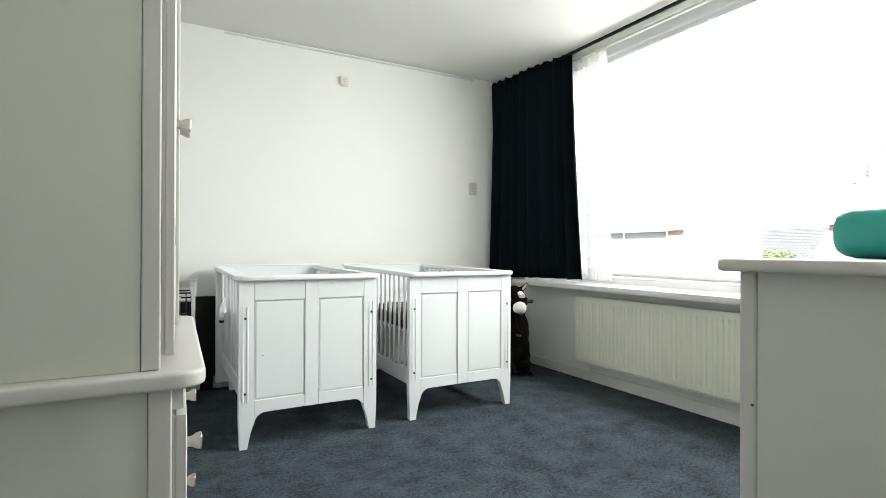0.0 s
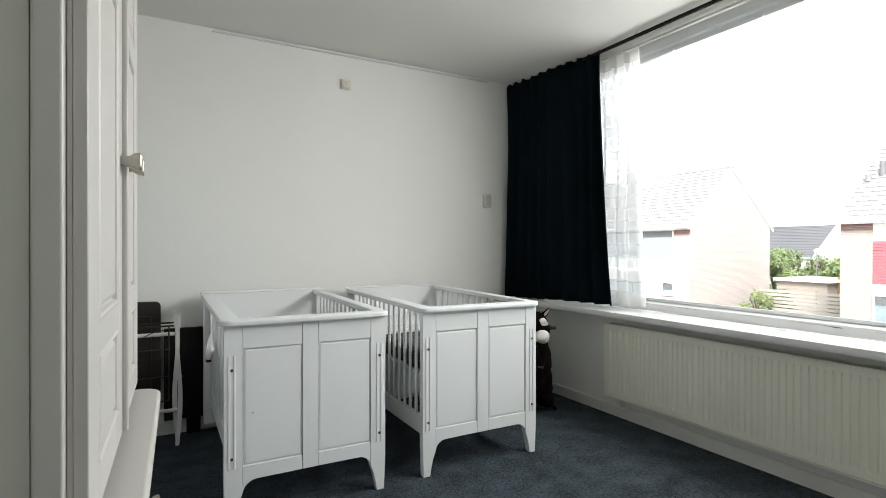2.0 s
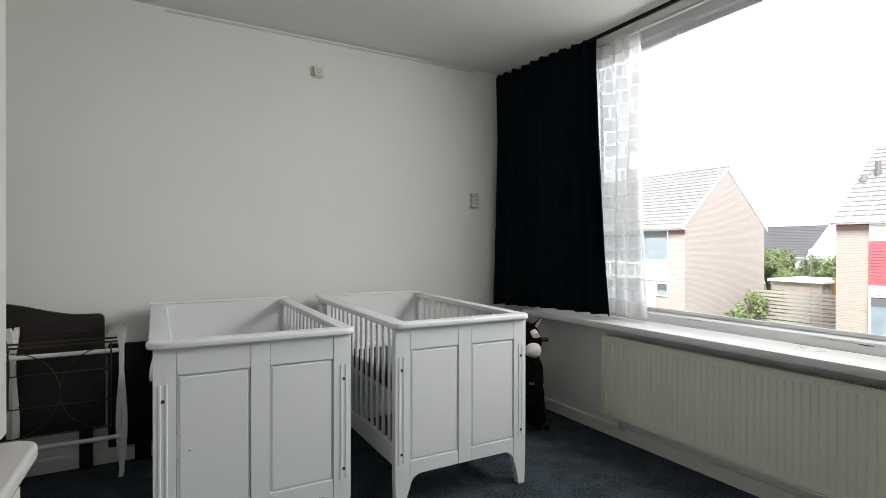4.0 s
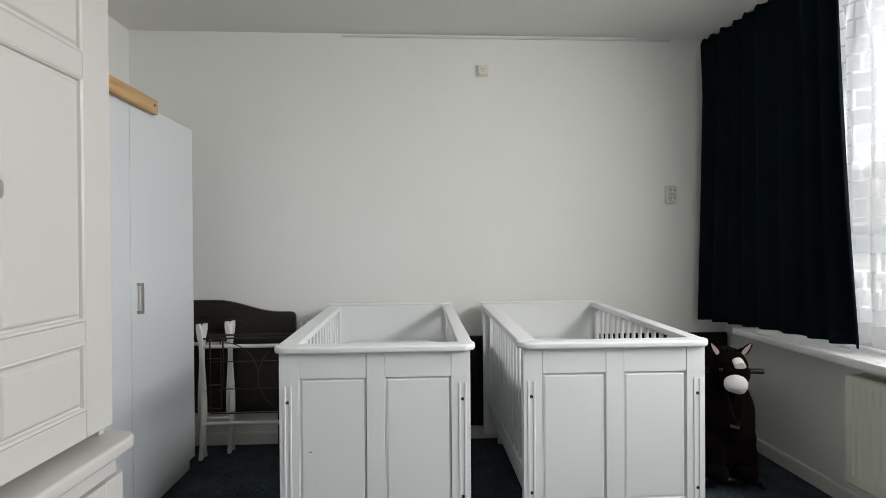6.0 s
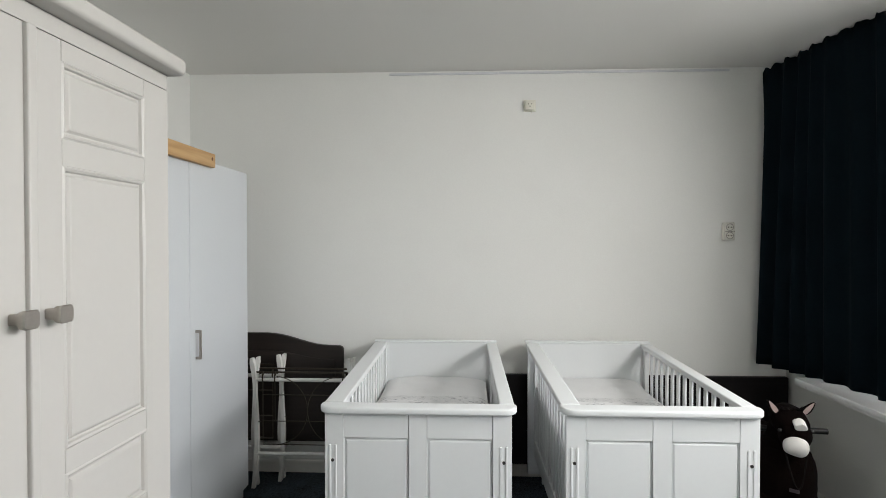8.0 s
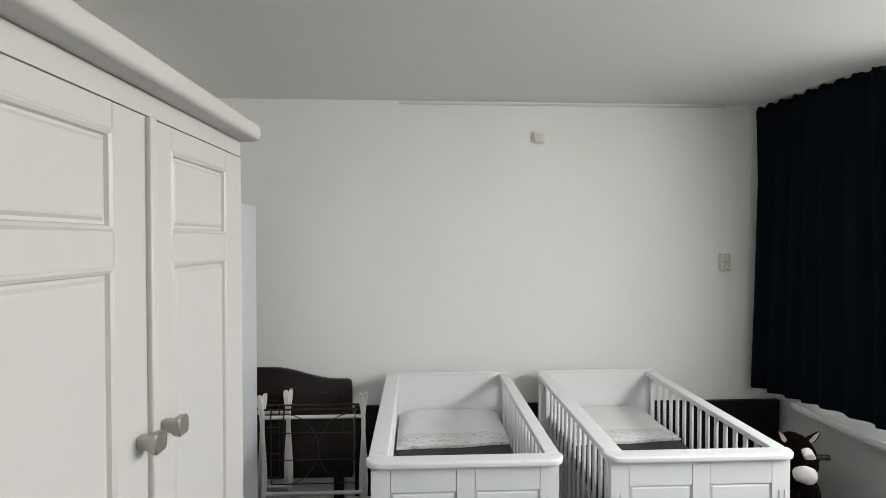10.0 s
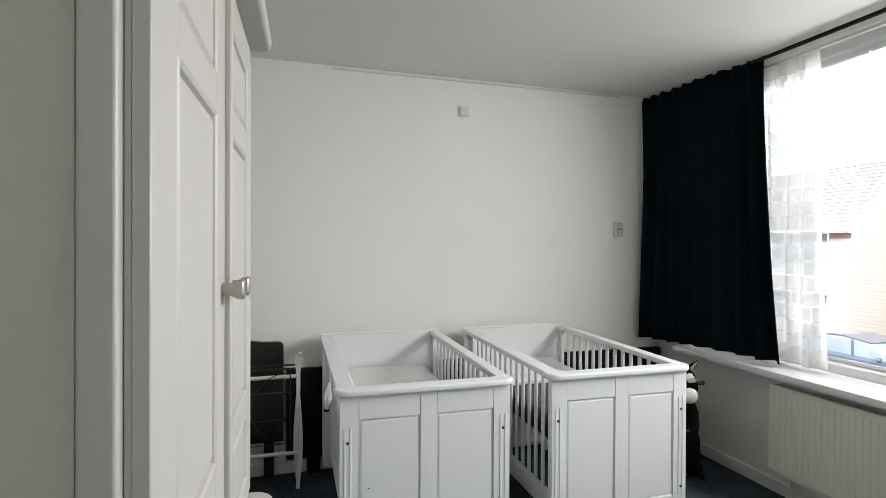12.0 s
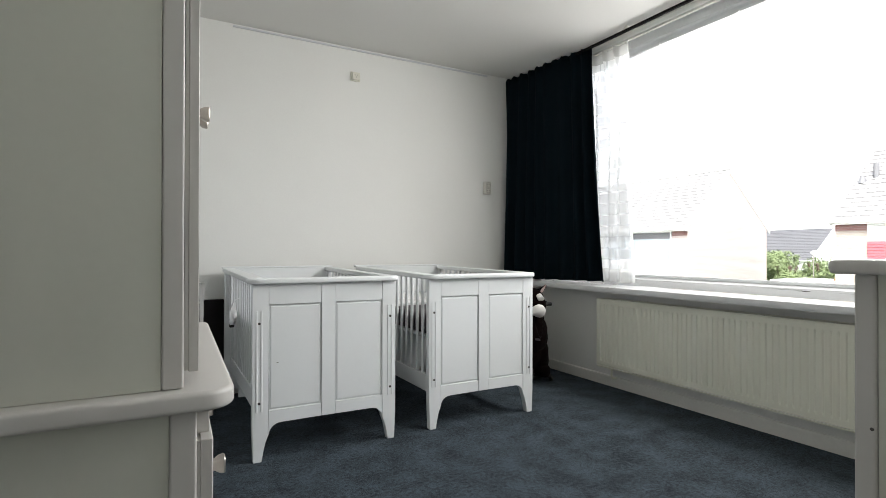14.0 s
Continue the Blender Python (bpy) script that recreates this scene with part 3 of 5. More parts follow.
# ---- curtains ----
def curtain():
    cur = thing("curtain", "heavy navy blue pleated curtain drawn to the corner", "curtain", (0, 0, 0))
    bm = bmesh.new()
    nu, nv = 240, 26
    grid = []
    for j in range(nv + 1):
        t = j / nv
        row = []
        for i in range(nu + 1):
            s = i / nu
            y = (4.045 - 0.96 * s) - 0.155 * t ** 1.3 * max(0.0, (s - 0.45) / 0.55) ** 1.5
            ph = s * 2 * math.pi * 8.5
            amp = 0.014 + 0.020 * (1 - math.exp(-4 * t))
            fold = math.sin(ph + 0.9 * math.sin(2.1 * s * 6.28 + 1.0) + 0.5 * t)
            x = 2.702 + 0.135 * s - 0.02 * t * (1 - s) + amp * fold * (0.8 + 0.35 * math.sin(5 * s + 2)) + 0.012 * math.sin(9 * s + 2.5 * t)
            saw = (s * 10.5 + 0.12 * math.sin(7 * s)) % 1.0
            top = min(2.598, 2.556 + 0.016 * s + 0.026 * min(saw / 0.18, (1 - saw) / 0.82) ** 0.7 + 0.003 * math.sin(2.3 * ph))
            bot = 0.757 + 0.002 * math.sin(ph + 1.2) + 0.02 * s
            row.append(bm.verts.new((x, y, top + (bot - top) * t)))
        grid.append(row)
    for a, b in zip(grid, grid[1:]):
        for i in range(nu):
            bm.faces.new((a[i], a[i + 1], b[i + 1], b[i]))
    cloth = part("cloth", smooth(bm), M_CURTAIN, cur)
    sol = cloth.modifiers.new("thickness", "SOLIDIFY")
    sol.thickness = 0.005
    sol.offset = 0.0
    for k in range(9):
        y = 4.02 - 0.11 * k
        part("hook", tube(bmesh.new(), [(2.80 + 0.004 * k, y, 2.575), (2.80 + 0.004 * k, y, 2.588), (2.815, y, 2.59)], 0.003, 6), M_TRIM, cur)


curtain()

rail2 = thing("curtain_rail", "black metal curtain rail under the ceiling", "curtain rail", (0, 0, 0))
part("rail_bar", box(2.818, 2.840, 0.10, 4.04, 2.564, 2.582, 0.003), M_RAIL, rail2)
for y in (0.4, 1.6, 2.75, 3.8):
    part("rail_bracket", box(2.823, 2.837, y - 0.015, y + 0.015, 2.582, CZ, 0.001), M_TRIM, rail2)


def net_fold(s, t):
    """How far the voile stands from its middle plane: pinch pleats at the head that open into soft folds."""
    k = s * 6.5 + 0.10 * math.sin(9 * s)
    u = k % 1.0
    pinch = math.exp(-((u - 0.5) / 0.10) ** 2)
    wave = math.sin(2 * math.pi * k + 0.5 * math.sin(3 * t + 5 * s))
    open_ = min(1.0, max(0.0, (t - 0.035) * 7))
    return -0.040 * pinch * (1 - open_) + open_ * (0.034 * wave + 0.012 * math.sin(17 * s + 3 * t))


def net_curtain():
    net = thing("net_curtain", "sheer white voile curtain with woven rectangles", "curtain", (0, 0, 0))
    bm = bmesh.new()
    uv = bm.loops.layers.uv.new("weave")
    nu, nv = 200, 40
    grid = []
    for j in range(nv + 1):
        t = j / nv
        row = []
        for i in range(nu + 1):
            s = i / nu
            y = 3.55 - 0.755 * s - 0.03 * t * s + 0.010 * math.sin(7 * t + 4 * s) + 0.012 * t * math.sin(2 * math.pi * 6.5 * s + 1.2)
            z = 2.532 - (2.532 - 0.772 - 0.004 * math.sin(40 * s)) * t
            row.append((bm.verts.new((2.925 + net_fold(s, t), y, z)), (s * 1.35, (1 - t) * 1.76)))
        grid.append(row)
    for a, b in zip(grid, grid[1:]):
        for i in range(nu):
            q = (a[i], a[i + 1], b[i + 1], b[i])
            f = bm.faces.new([v for v, _ in q])
            for lp, (_, c) in zip(f.loops, q):
                lp[uv].uv = c
    part("cloth", smooth(bm), M_NET, net)
    for name, s0, s1, t0, t1, dx in (("heading_tape", 0.0, 1.0, -0.001, 0.045, 0.003), ("bottom_hem", 0.0, 1.0, 0.945, 0.999, 0.003), ("side_hem", 0.955, 0.998, 0.045, 0.945, 0.003)):
        strip = bmesh.new()
        n2, m2 = max(4, int(160 * (s1 - s0))), max(2, int(30 * (t1 - t0)))
        rows = []
        for j in range(m2 + 1):
            t = t0 + (t1 - t0) * j / m2
            row = []
            for i in range(n2 + 1):
                s = s0 + (s1 - s0) * i / n2
                y = 3.55 - 0.755 * s - 0.03 * t * s + 0.010 * math.sin(7 * t + 4 * s) + 0.012 * t * math.sin(2 * math.pi * 6.5 * s + 1.2)
                row.append(strip.verts.new((2.925 - dx + net_fold(s, t), y, 2.532 - (2.532 - 0.772 - 0.004 * math.sin(40 * s)) * t)))
            rows.append(row)
        for a, b in zip(rows, rows[1:]):
            for i in range(n2):
                strip.faces.new((a[i], a[i + 1], b[i + 1], b[i]))
        part(name, smooth(strip), M_HEM, net, "doubled voile hem")
    part("track", box(2.91, 2.935, WIN_Y0 + 0.02, WIN_Y1 - 0.02, 2.540, 2.556, 0.002), M_TRIM, net)
    part("track_hanger", box(2.916, 2.929, 1.9, 1.92, 2.556, WIN_Z1, 0.001), M_TRIM, net)


net_curtain()

# ---- sockets ----
def phone_socket():
    s = thing("telephone_socket", "cream plastic telephone socket high on the wall", "socket", (1.27, BY, 2.373))
    part("plate", box(-0.039, 0.039, -0.012, 0.0, -0.037, 0.037, 0.004), M_PLASTIC, s)
    part("cover", box(-0.030, 0.030, -0.026, -0.012, -0.030, 0.030, 0.006), M_PLASTIC, s)
    for x, z in ((-0.009, 0.008), (0.009, 0.008), (0.0, -0.008)):
        part("hole", cyl(bmesh.new(), (x, -0.0268, z), (x, -0.024, z), 0.0032, n=10), M_HOLE, s)
    part("cord_stub", tube(bmesh.new(), [(0.008, -0.012, -0.034), (0.010, -0.018, -0.042), (0.010, -0.015, -0.05)], 0.003, 6), M_PLASTIC, s)


def wall_socket():
    s = thing("power_socket", "double wall power socket in greyed white plastic", "socket", (2.507, BY, 1.572))
    part("plate", box(-0.031, 0.031, -0.040, 0.0, -0.056, 0.056, 0.005), M_SOCKET, s)
    part("seam", box(-0.030, 0.030, -0.0406, -0.0395, -0.0010, 0.0010), M_HOLE, s, "dark joint between the two sockets")
    for z in (-0.026, 0.026):
        pts = [(0.021 * math.cos(a * math.pi / 12), -0.0405, z + 0.021 * math.sin(a * math.pi / 12)) for a in range(25)]
        part("rim", tube(bmesh.new(), pts, 0.0022, 6), M_SOCKET_RIM, s, "grey socket rim")
        part("bowl", cyl(bmesh.new(), (0, -0.0406, z), (0, -0.0395, z), 0.0195, n=24), M_SOCKET, s)
        for x in (-0.009, 0.009):
            part("hole", cyl(bmesh.new(), (x, -0.0416, z), (x, -0.0400, z), 0.0042, n=10), M_HOLE, s)


phone_socket()
wall_socket()

# ---- cribs ----
CW, CL = 0.729, 1.235


def raised_panel(x0, x1, z0, z1, y=0.0, t=0.016):
    """A flat field with a moulded groove around it."""
    bm = bmesh.new()
    def ring(d, yy):
        return [bm.verts.new(p) for p in ((x0 + d, yy, z0 + d), (x1 - d, yy, z0 + d), (x1 - d, yy, z1 - d), (x0 + d, yy, z1 - d))]
    rs = [ring(0, y + t), ring(0, y + 0.001), ring(0.0015, y + 0.009), ring(0.0055, y + 0.009), ring(0.009, y + 0.0035), ring(0.012, y + 0.0025)]
    for a, b in zip(rs, rs[1:]):
        for i in range(4):
            bm.faces.new((a[i], a[(i + 1) % 4], b[(i + 1) % 4], b[i]))
    bm.faces.new(rs[-1])
    bm.faces.new(rs[0][::-1])
    return bm


def crib_end_front(crib):
    PW = 0.074
    for side in (0, 1):
        def fx(x):
            return x if side == 0 else CW - x
        out = [(0.006, 0.0), (0.043, 0.0), (0.050, 0.04), (0.060, 0.085), (PW, 0.122), (PW, 0.839), (0.0, 0.839), (0.0, 0.16)]
        post = soften(prism(bmesh.new(), [(fx(x), z) for x, z in out], 1, 0.0, 0.036), 0.0012)
        p = part("post", post, M_CRIB, crib)
        for x in (0.020, 0.042):
            part("flute", soften(prism(bmesh.new(), rounded(fx(x) - 0.0045, fx(x) + 0.0045, 0.235, 0.715, 0.0044), 1, -0.003, 0.002), 0.0012, 1), M_CRIB, p)
        for z in (0.654, 0.277):
            b = cyl(bmesh.new(), (fx(0.031), -0.003, z), (fx(0.031), 0.004, z), 0.0062, n=14)
            cyl(b, (fx(0.031), -0.0045, z), (fx(0.031), -0.003, z), 0.0030, n=6)
            part("bolt", b, M_SCREW, p, "dark metal bolt head")
    mid = CW / 2
    part("stile", box(mid - 0.035, mid + 0.035, 0.0, 0.034, 0.177, 0.839, 0.0010), M_CRIB, crib)
    for x0, x1 in ((PW + 0.0018, mid - 0.0368), (mid + 0.0368, CW - PW - 0.0018)):
        part("top_rail", box(x0, x1, 0.001, 0.034, 0.7425, 0.839, 0.0010), M_CRIB, crib)
        part("panel", raised_panel(x0, x1, 0.238, 0.741, 0.001, 0.030), M_CRIB, crib)
        inner = x0 < mid and x0 < 0.2
        n = 7
        if inner:
            arch = [(x0, 0.122)] + [(x0 + 0.058 * (1 - math.cos(radians(90 * k / n))), 0.122 + 0.054 * math.sin(radians(90 * k / n))) for k in range(1, n + 1)] + [(x1, 0.177), (x1, 0.237), (x0, 0.237)]
        else:
            arch = [(x1, 0.122)] + [(x1 - 0.058 * (1 - math.cos(radians(90 * k / n))), 0.122 + 0.054 * math.sin(radians(90 * k / n))) for k in range(1, n + 1)] + [(x0, 0.177), (x0, 0.237), (x1, 0.237)]
        part("bottom_rail", soften(prism(bmesh.new(), arch, 1, 0.001, 0.034), 0.0010), M_CRIB, crib)


def make_crib():
    crib = thing("crib", "white lacquered wooden crib with panelled ends and slatted sides", "crib", (0.311, 2.727, 0.0), 0.0, "cribs side by side")
    crib_end_front(crib)
    part("front_rim", soften(prism(bmesh.new(), rounded(-0.022, CW + 0.022, -0.026, 0.048, 0.056, "ab", 8), 2, 0.841, 0.868), 0.008, 3), M_CRIB, crib)
    for x0, x1, xm in ((-0.014, 0.064, 0.050), (CW - 0.046, CW + 0.014, CW - 0.016)):
        part("side_rim", soften(prism(bmesh.new(), [(0.0485, 0.841), (1.197, 0.855), (1.197, 0.883), (0.0485, 0.868)], 0, x0, x1), 0.006, 3), M_CRIB, crib)
        part("lower_rail", box(xm - 0.012, xm + 0.012, 0.0365, 1.1995, 0.185, 0.282, 0.003), M_CRIB, crib)
        for k in range(14):
            y = 0.105 + k * 0.0755
            part("slat", box(xm - 0.006, xm + 0.006, y - 0.0125, y + 0.0125, 0.280, 0.845 + 0.012 * y, 0.003, 1), M_CRIB, crib)
        part("side_stile", box(xm - 0.012, xm + 0.012, 0.0365, 0.066, 0.282, 0.840, 0.002), M_CRIB, crib)
        part("side_stile", box(xm - 0.012, xm + 0.012, 1.165, 1.1995, 0.282, 0.853, 0.002), M_CRIB, crib)
    part("headboard", box(0.0, CW, 1.20, 1.230, 0.065, 0.880, 0.003), M_CRIB, crib)
    part("headboard_cap", box(-0.016, CW + 0.016, 1.1975, 1.240, 0.880, 0.893, 0.005, 3), M_CRIB, crib)
    for x0 in (0.09, CW - 0.15):
        part("back_leg", box(x0, x0 + 0.06, 1.201, 1.229, 0.0, 0.0645, 0.002), M_CRIB, crib)
    part("bed_base", box(0.064, CW - 0.046, 0.037, 1.199, 0.485, 0.503, 0.003), M_CRIB, crib)
    return crib


crib_a = make_crib()
crib_b = copy_thing(crib_a, pose(1.249, 2.735, 0.0))


def hung_cloth():
    """A bunched white cloth tied to the crib's outer slats."""
    c = thing("hanging_cloth", "bunched white cloth with a black toggle hanging on the crib slats", "cloth", (0.338, 3.52, 0.0))
    bm = bmesh.new()
    rows = []
    for k in range(13):
        t = k / 12
        z = 0.690 - 0.135 * t
        r = 0.007 + 0.013 * math.sin(math.pi * min(1.0, t ** 1.4)) ** 0.8 + 0.006 * t
        row = []
        for i in range(18):
            a = 2 * math.pi * i / 18
            q = r * (1 + 0.16 * math.sin(5 * a + 3 * t) + 0.07 * math.sin(9 * a - 4 * t))
            row.append(bm.verts.new((-0.026 + q * math.cos(a) * 0.9 + 0.012 * (1 - t), q * math.sin(a) * 1.5 + 0.01 * math.sin(5 * t), z)))
        rows.append(row)
    for a, b in zip(rows, rows[1:]):
        for i in range(18):
            bm.faces.new((a[i], a[(i + 1) % 18], b[(i + 1) % 18], b[i]))
    bm.faces.new(rows[0])
    bm.faces.new(rows[-1][::-1])
    part("cloth", smooth(bm), M_DUVET, c)
    part("toggle", box(-0.042, -0.014, -0.020, 0.020, 0.538, 0.556, 0.006, 3), M_BLACK, c, "black plastic toggle")
    part("tie", tube(bmesh.new(), [(-0.016, 0.0, 0.687), (-0.006, 0.0, 0.705), (0.014, 0.0, 0.708), (0.036, 0.0, 0.704)], 0.003, 6), M_DUVET, c)


hung_cloth()


def bedding(x, y):
    mat_ob = thing("crib_mattress", "thin crib mattress in a dark grey cotton sheet", "mattress", (x, y, 0.503), 0.0, "crib mattresses")
    bm = box(0.066, CW - 0.05, 0.042, 1.193, 0.0, 0.118, 0.025, 4)
    part("sheet", bm, M_GREYSHEET, mat_ob)
    duv = thing("duvet", "white cotton crib duvet with a printed turned-down band", "duvet", (x, y, 0.622), 0.0, "crib duvets")
    for name, y0, y1, m, lift in (("cover", 0.812, 1.185, M_DUVET, 0.0), ("band", 0.712, 0.842, M_BAND, 0.004)):
        bm = bmesh.new()
        nu, nv = 40, 22
        gr = []
        for j in range(nv + 1):
            v = j / nv
            row = []
            for i in range(nu + 1):
                u = i / nu
                xx = 0.068 + (CW - 0.122) * u
                yy = y0 + (y1 - y0) * v
                if name == "band":
                    yy += 0.045 * (u - 0.35) * (1 - v) + 0.006 * math.sin(9 * u) * (1 - v)
                e = min(u, 1 - u) * (CW - 0.1)
                z = 0.030 * (1 - math.exp(-e * 28)) + 0.007 * noise.noise(Vector((xx * 6 + x * 3, yy * 5, 1.7))) + 0.004 * noise.noise(Vector((xx * 17, yy * 15 + x, 5.0)))
                if name == "band":
                    z *= 0.35 + 0.65 * min(1, v * 2.2)
                else:
                    z += 0.05 * max(0.0, v - 0.55) ** 1.3
                row.append(bm.verts.new((xx, yy, max(0.004, z) + lift)))
            gr.append(row)
        for a, b in zip(gr, gr[1:]):
            for i in range(nu):
                bm.faces.new((a[i], a[i + 1], b[i + 1], b[i]))
        edge = [e for e in bm.edges if e.is_boundary]
        low = bmesh.ops.extrude_edge_only(bm, edges=edge)
        for v in low["geom"]:
            if isinstance(v, bmesh.types.BMVert):
                v.co.z = 0.0
        part(name, smooth(bm), m, duv)


chip = part("paint_chip", prism(bmesh.new(), [(0.110, 0.4615), (0.116, 0.4605), (0.122, 0.4625), (0.117, 0.4645)], 1, 0.0018, 0.0042), M_SCREW, crib_a, "small chip in the white lacquer")
bedding(0.311, 2.727)
bedding(1.249, 2.735)

# ---- tall cupboard on a chest ----
def cupboard_door(name, y0, y1, z0, z1, panels, parent, x, t=0.024, stile=0.105, other=None):
    """A framed door in the y-z plane: a backing with its stiles and rails as parts; panels: heights of its sunk fields."""
    d = part(name, box(-t, -t + 0.006, y0 + 0.002, y1 - 0.002, z0 + 0.002, z1 - 0.002), M_HUTCH, parent)
    d.location.x = x
    other = stile if other is None else other
    pieces = [("stile", y0, y0 + stile, z0, z1), ("stile", y1 - other, y1, z0, z1)]
    edges = [z0] + [z for p in panels for z in p] + [z1]
    for a, b in zip(edges[::2], edges[1::2]):
        pieces.append(("rail", y0 + stile + 0.0008, y1 - other - 0.0008, a, b))
    for nm, a, b, c, e in pieces:
        part(nm, box(-t + 0.0065, 0.0, a, b, c, e, 0.0015, 1), M_HUTCH, d)
    return d


def sunk_panel(y0, y1, z0, z1):
    bm = bmesh.new()
    def ring(d, x):
        return [bm.verts.new(p) for p in ((x, y0 + d, z0 + d), (x, y1 - d, z0 + d), (x, y1 - d, z1 - d), (x, y0 + d, z1 - d))]
    rs = [ring(-0.002, -0.02), ring(-0.001, -0.001), ring(0.004, 0.002), ring(0.009, -0.001), ring(0.0115, -0.008), ring(0.0165, -0.008), ring(0.022, -0.003), ring(0.026, -0.002)]
    for a, b in zip(rs, rs[1:]):
        for i in range(4):
            bm.faces.new((a[i], a[(i + 1) % 4], b[(i + 1) % 4], b[i]))
    bm.faces.new(rs[-1])
    return bm


def knob(parent, y, z, x=0.0):
    """A square nickel knob that widens outward."""
    bm = bmesh.new()
    rs = []
    for xx, r in ((x, 0.011), (x + 0.016, 0.0115), (x + 0.026, 0.017), (x + 0.036, 0.0185), (x + 0.039, 0.0165)):
        rs.append([bm.verts.new((xx, y + a, z + b)) for a, b in rounded(-r, r, -r, r, r * 0.4, n=3)])
    for a, b in zip(rs, rs[1:]):
        for i in range(len(a)):
            bm.faces.new((a[i], a[(i + 1) % len(a)], b[(i + 1) % len(b)], b[i]))
    bm.faces.new(rs[-1])
    bm.faces.new(rs[0][::-1])
    part("knob", smooth(bm), M_NICKEL, parent, "brushed nickel knob")


def hutch():
    y0, y1 = 1.219, 2.178
    h = thing("cupboard", "tall cream-white panelled cupboard on a chest with nickel knobs", "cupboard", (0.0, 0.0, 0.0))
    near = Matrix.Translation((-0.010, 1.219, 0.0))   # it stands a little askew
    h.matrix_world = near @ pose(0, 0, 0, 0, 0, -1.45) @ near.inverted()
    back, fr = -0.600, -0.030
    # upper carcass: sides with a front stile, top, back
    part("side_panel", box(back, fr - 0.036, y0 + 0.004, y0 + 0.022, 0.7485, 1.975, 0.001), M_HUTCH_SIDE, h, "flat cream side board")
    part("side_stile", box(fr - 0.035, fr, y0, y0 + 0.026, 0.7485, 1.975, 0.004, 3), M_HUTCH, h)
    part("side_panel", box(back, fr, y1 - 0.024, y1, 0.7485, 1.975, 0.003), M_HUTCH, h)
    part("top_board", box(back, fr, y0 + 0.027, y1 - 0.025, 1.95, 1.975), M_HUTCH, h)
    part("back_board", box(back, back + 0.01, y0 + 0.023, y1 - 0.025, 0.7485, 1.95), M_HUTCH, h)
    part("head_rail", box(fr, -0.008, y0 + 0.003, y1 - 0.002, 1.935, 1.976, 0.002), M_HUTCH, h)
    mid = 1.719
    panels = ((0.843, 1.012), (1.064, 1.667), (1.725, 1.887))
    for k, (a, b) in enumerate(((y0 + 0.016, mid - 0.002), (mid + 0.002, y1 - 0.006))):
        d = cupboard_door("door", a, b, 0.775, 1.932, panels, h, -0.005, 0.024, *((0.104, 0.102) if k == 0 else (0.079, 0.104)))
        for z0, z1 in panels:
            part("door_panel", sunk_panel(a + (0.104 if k == 0 else 0.079), b - (0.102 if k == 0 else 0.104), z0, z1), M_HUTCH, d)
        knob(d, mid + (-0.038 if k == 0 else 0.044), 1.360)
    part("astragal", soften(prism(bmesh.new(), rounded(-0.005, 0.006, mid - 0.011, mid + 0.011, 0.004, "bc"), 2, 0.778, 1.930), 0.001), M_HUTCH, h)
    # cornice
    cor = soften(prism(bmesh.new(), rounded(-0.60, 0.048, y0 - 0.045, y1 + 0.016, 0.03, "bc"), 2, 1.977, 2.020), 0.012, 3)
    part("cornice", cor, M_HUTCH, h)
    # chest
    part("chest_top", soften(prism(bmesh.new(), rounded(-0.60, 0.056, y0 - 0.038, y1 + 0.024, 0.055, "bc", 8), 2, 0.712, 0.748), 0.009, 4), M_HUTCH, h, "cream chest top with a worn rounded edge")
    bf = -0.008
    part("chest_side", box(back, bf - 0.045, y0 + 0.006, y0 + 0.024, 0.0, 0.7115, 0.001), M_HUTCH_SIDE, h, "flat cream side board")
    part("chest_stile", box(bf - 0.044, bf, y0, y0 + 0.03, 0.0, 0.7115, 0.004, 3), M_HUTCH, h)
    part("chest_side", box(back, bf, y1 - 0.024, y1, 0.0, 0.7115, 0.003), M_HUTCH, h)
    part("chest_back", box(back, back + 0.01, y0 + 0.025, y1 - 0.025, 0.0, 0.7115), M_HUTCH, h)
    part("chest_rail", box(bf - 0.02, bf + 0.022, y0 + 0.031, y1 - 0.025, 0.655, 0.7115, 0.002), M_HUTCH, h)
    part("plinth", box(bf - 0.02, bf - 0.002, y0 + 0.031, y1 - 0.025, 0.0, 0.075, 0.002), M_HUTCH, h)
    for z0, z1 in ((0.085, 0.362), (0.369, 0.648)):
        dr = cupboard_door("drawer_front", y0 + 0.012, y1 - 0.006, z0, z1, ((z0 + 0.045, z1 - 0.045),), h, 0.020, 0.028, 0.07)
        part("drawer_panel", sunk_panel(y0 + 0.082, y1 - 0.076, z0 + 0.045, z1 - 0.045), M_HUTCH, dr)
        for y in (y0 + 0.25, y1 - 0.25):
            knob(dr, y, (z0 + z1) / 2)


hutch()

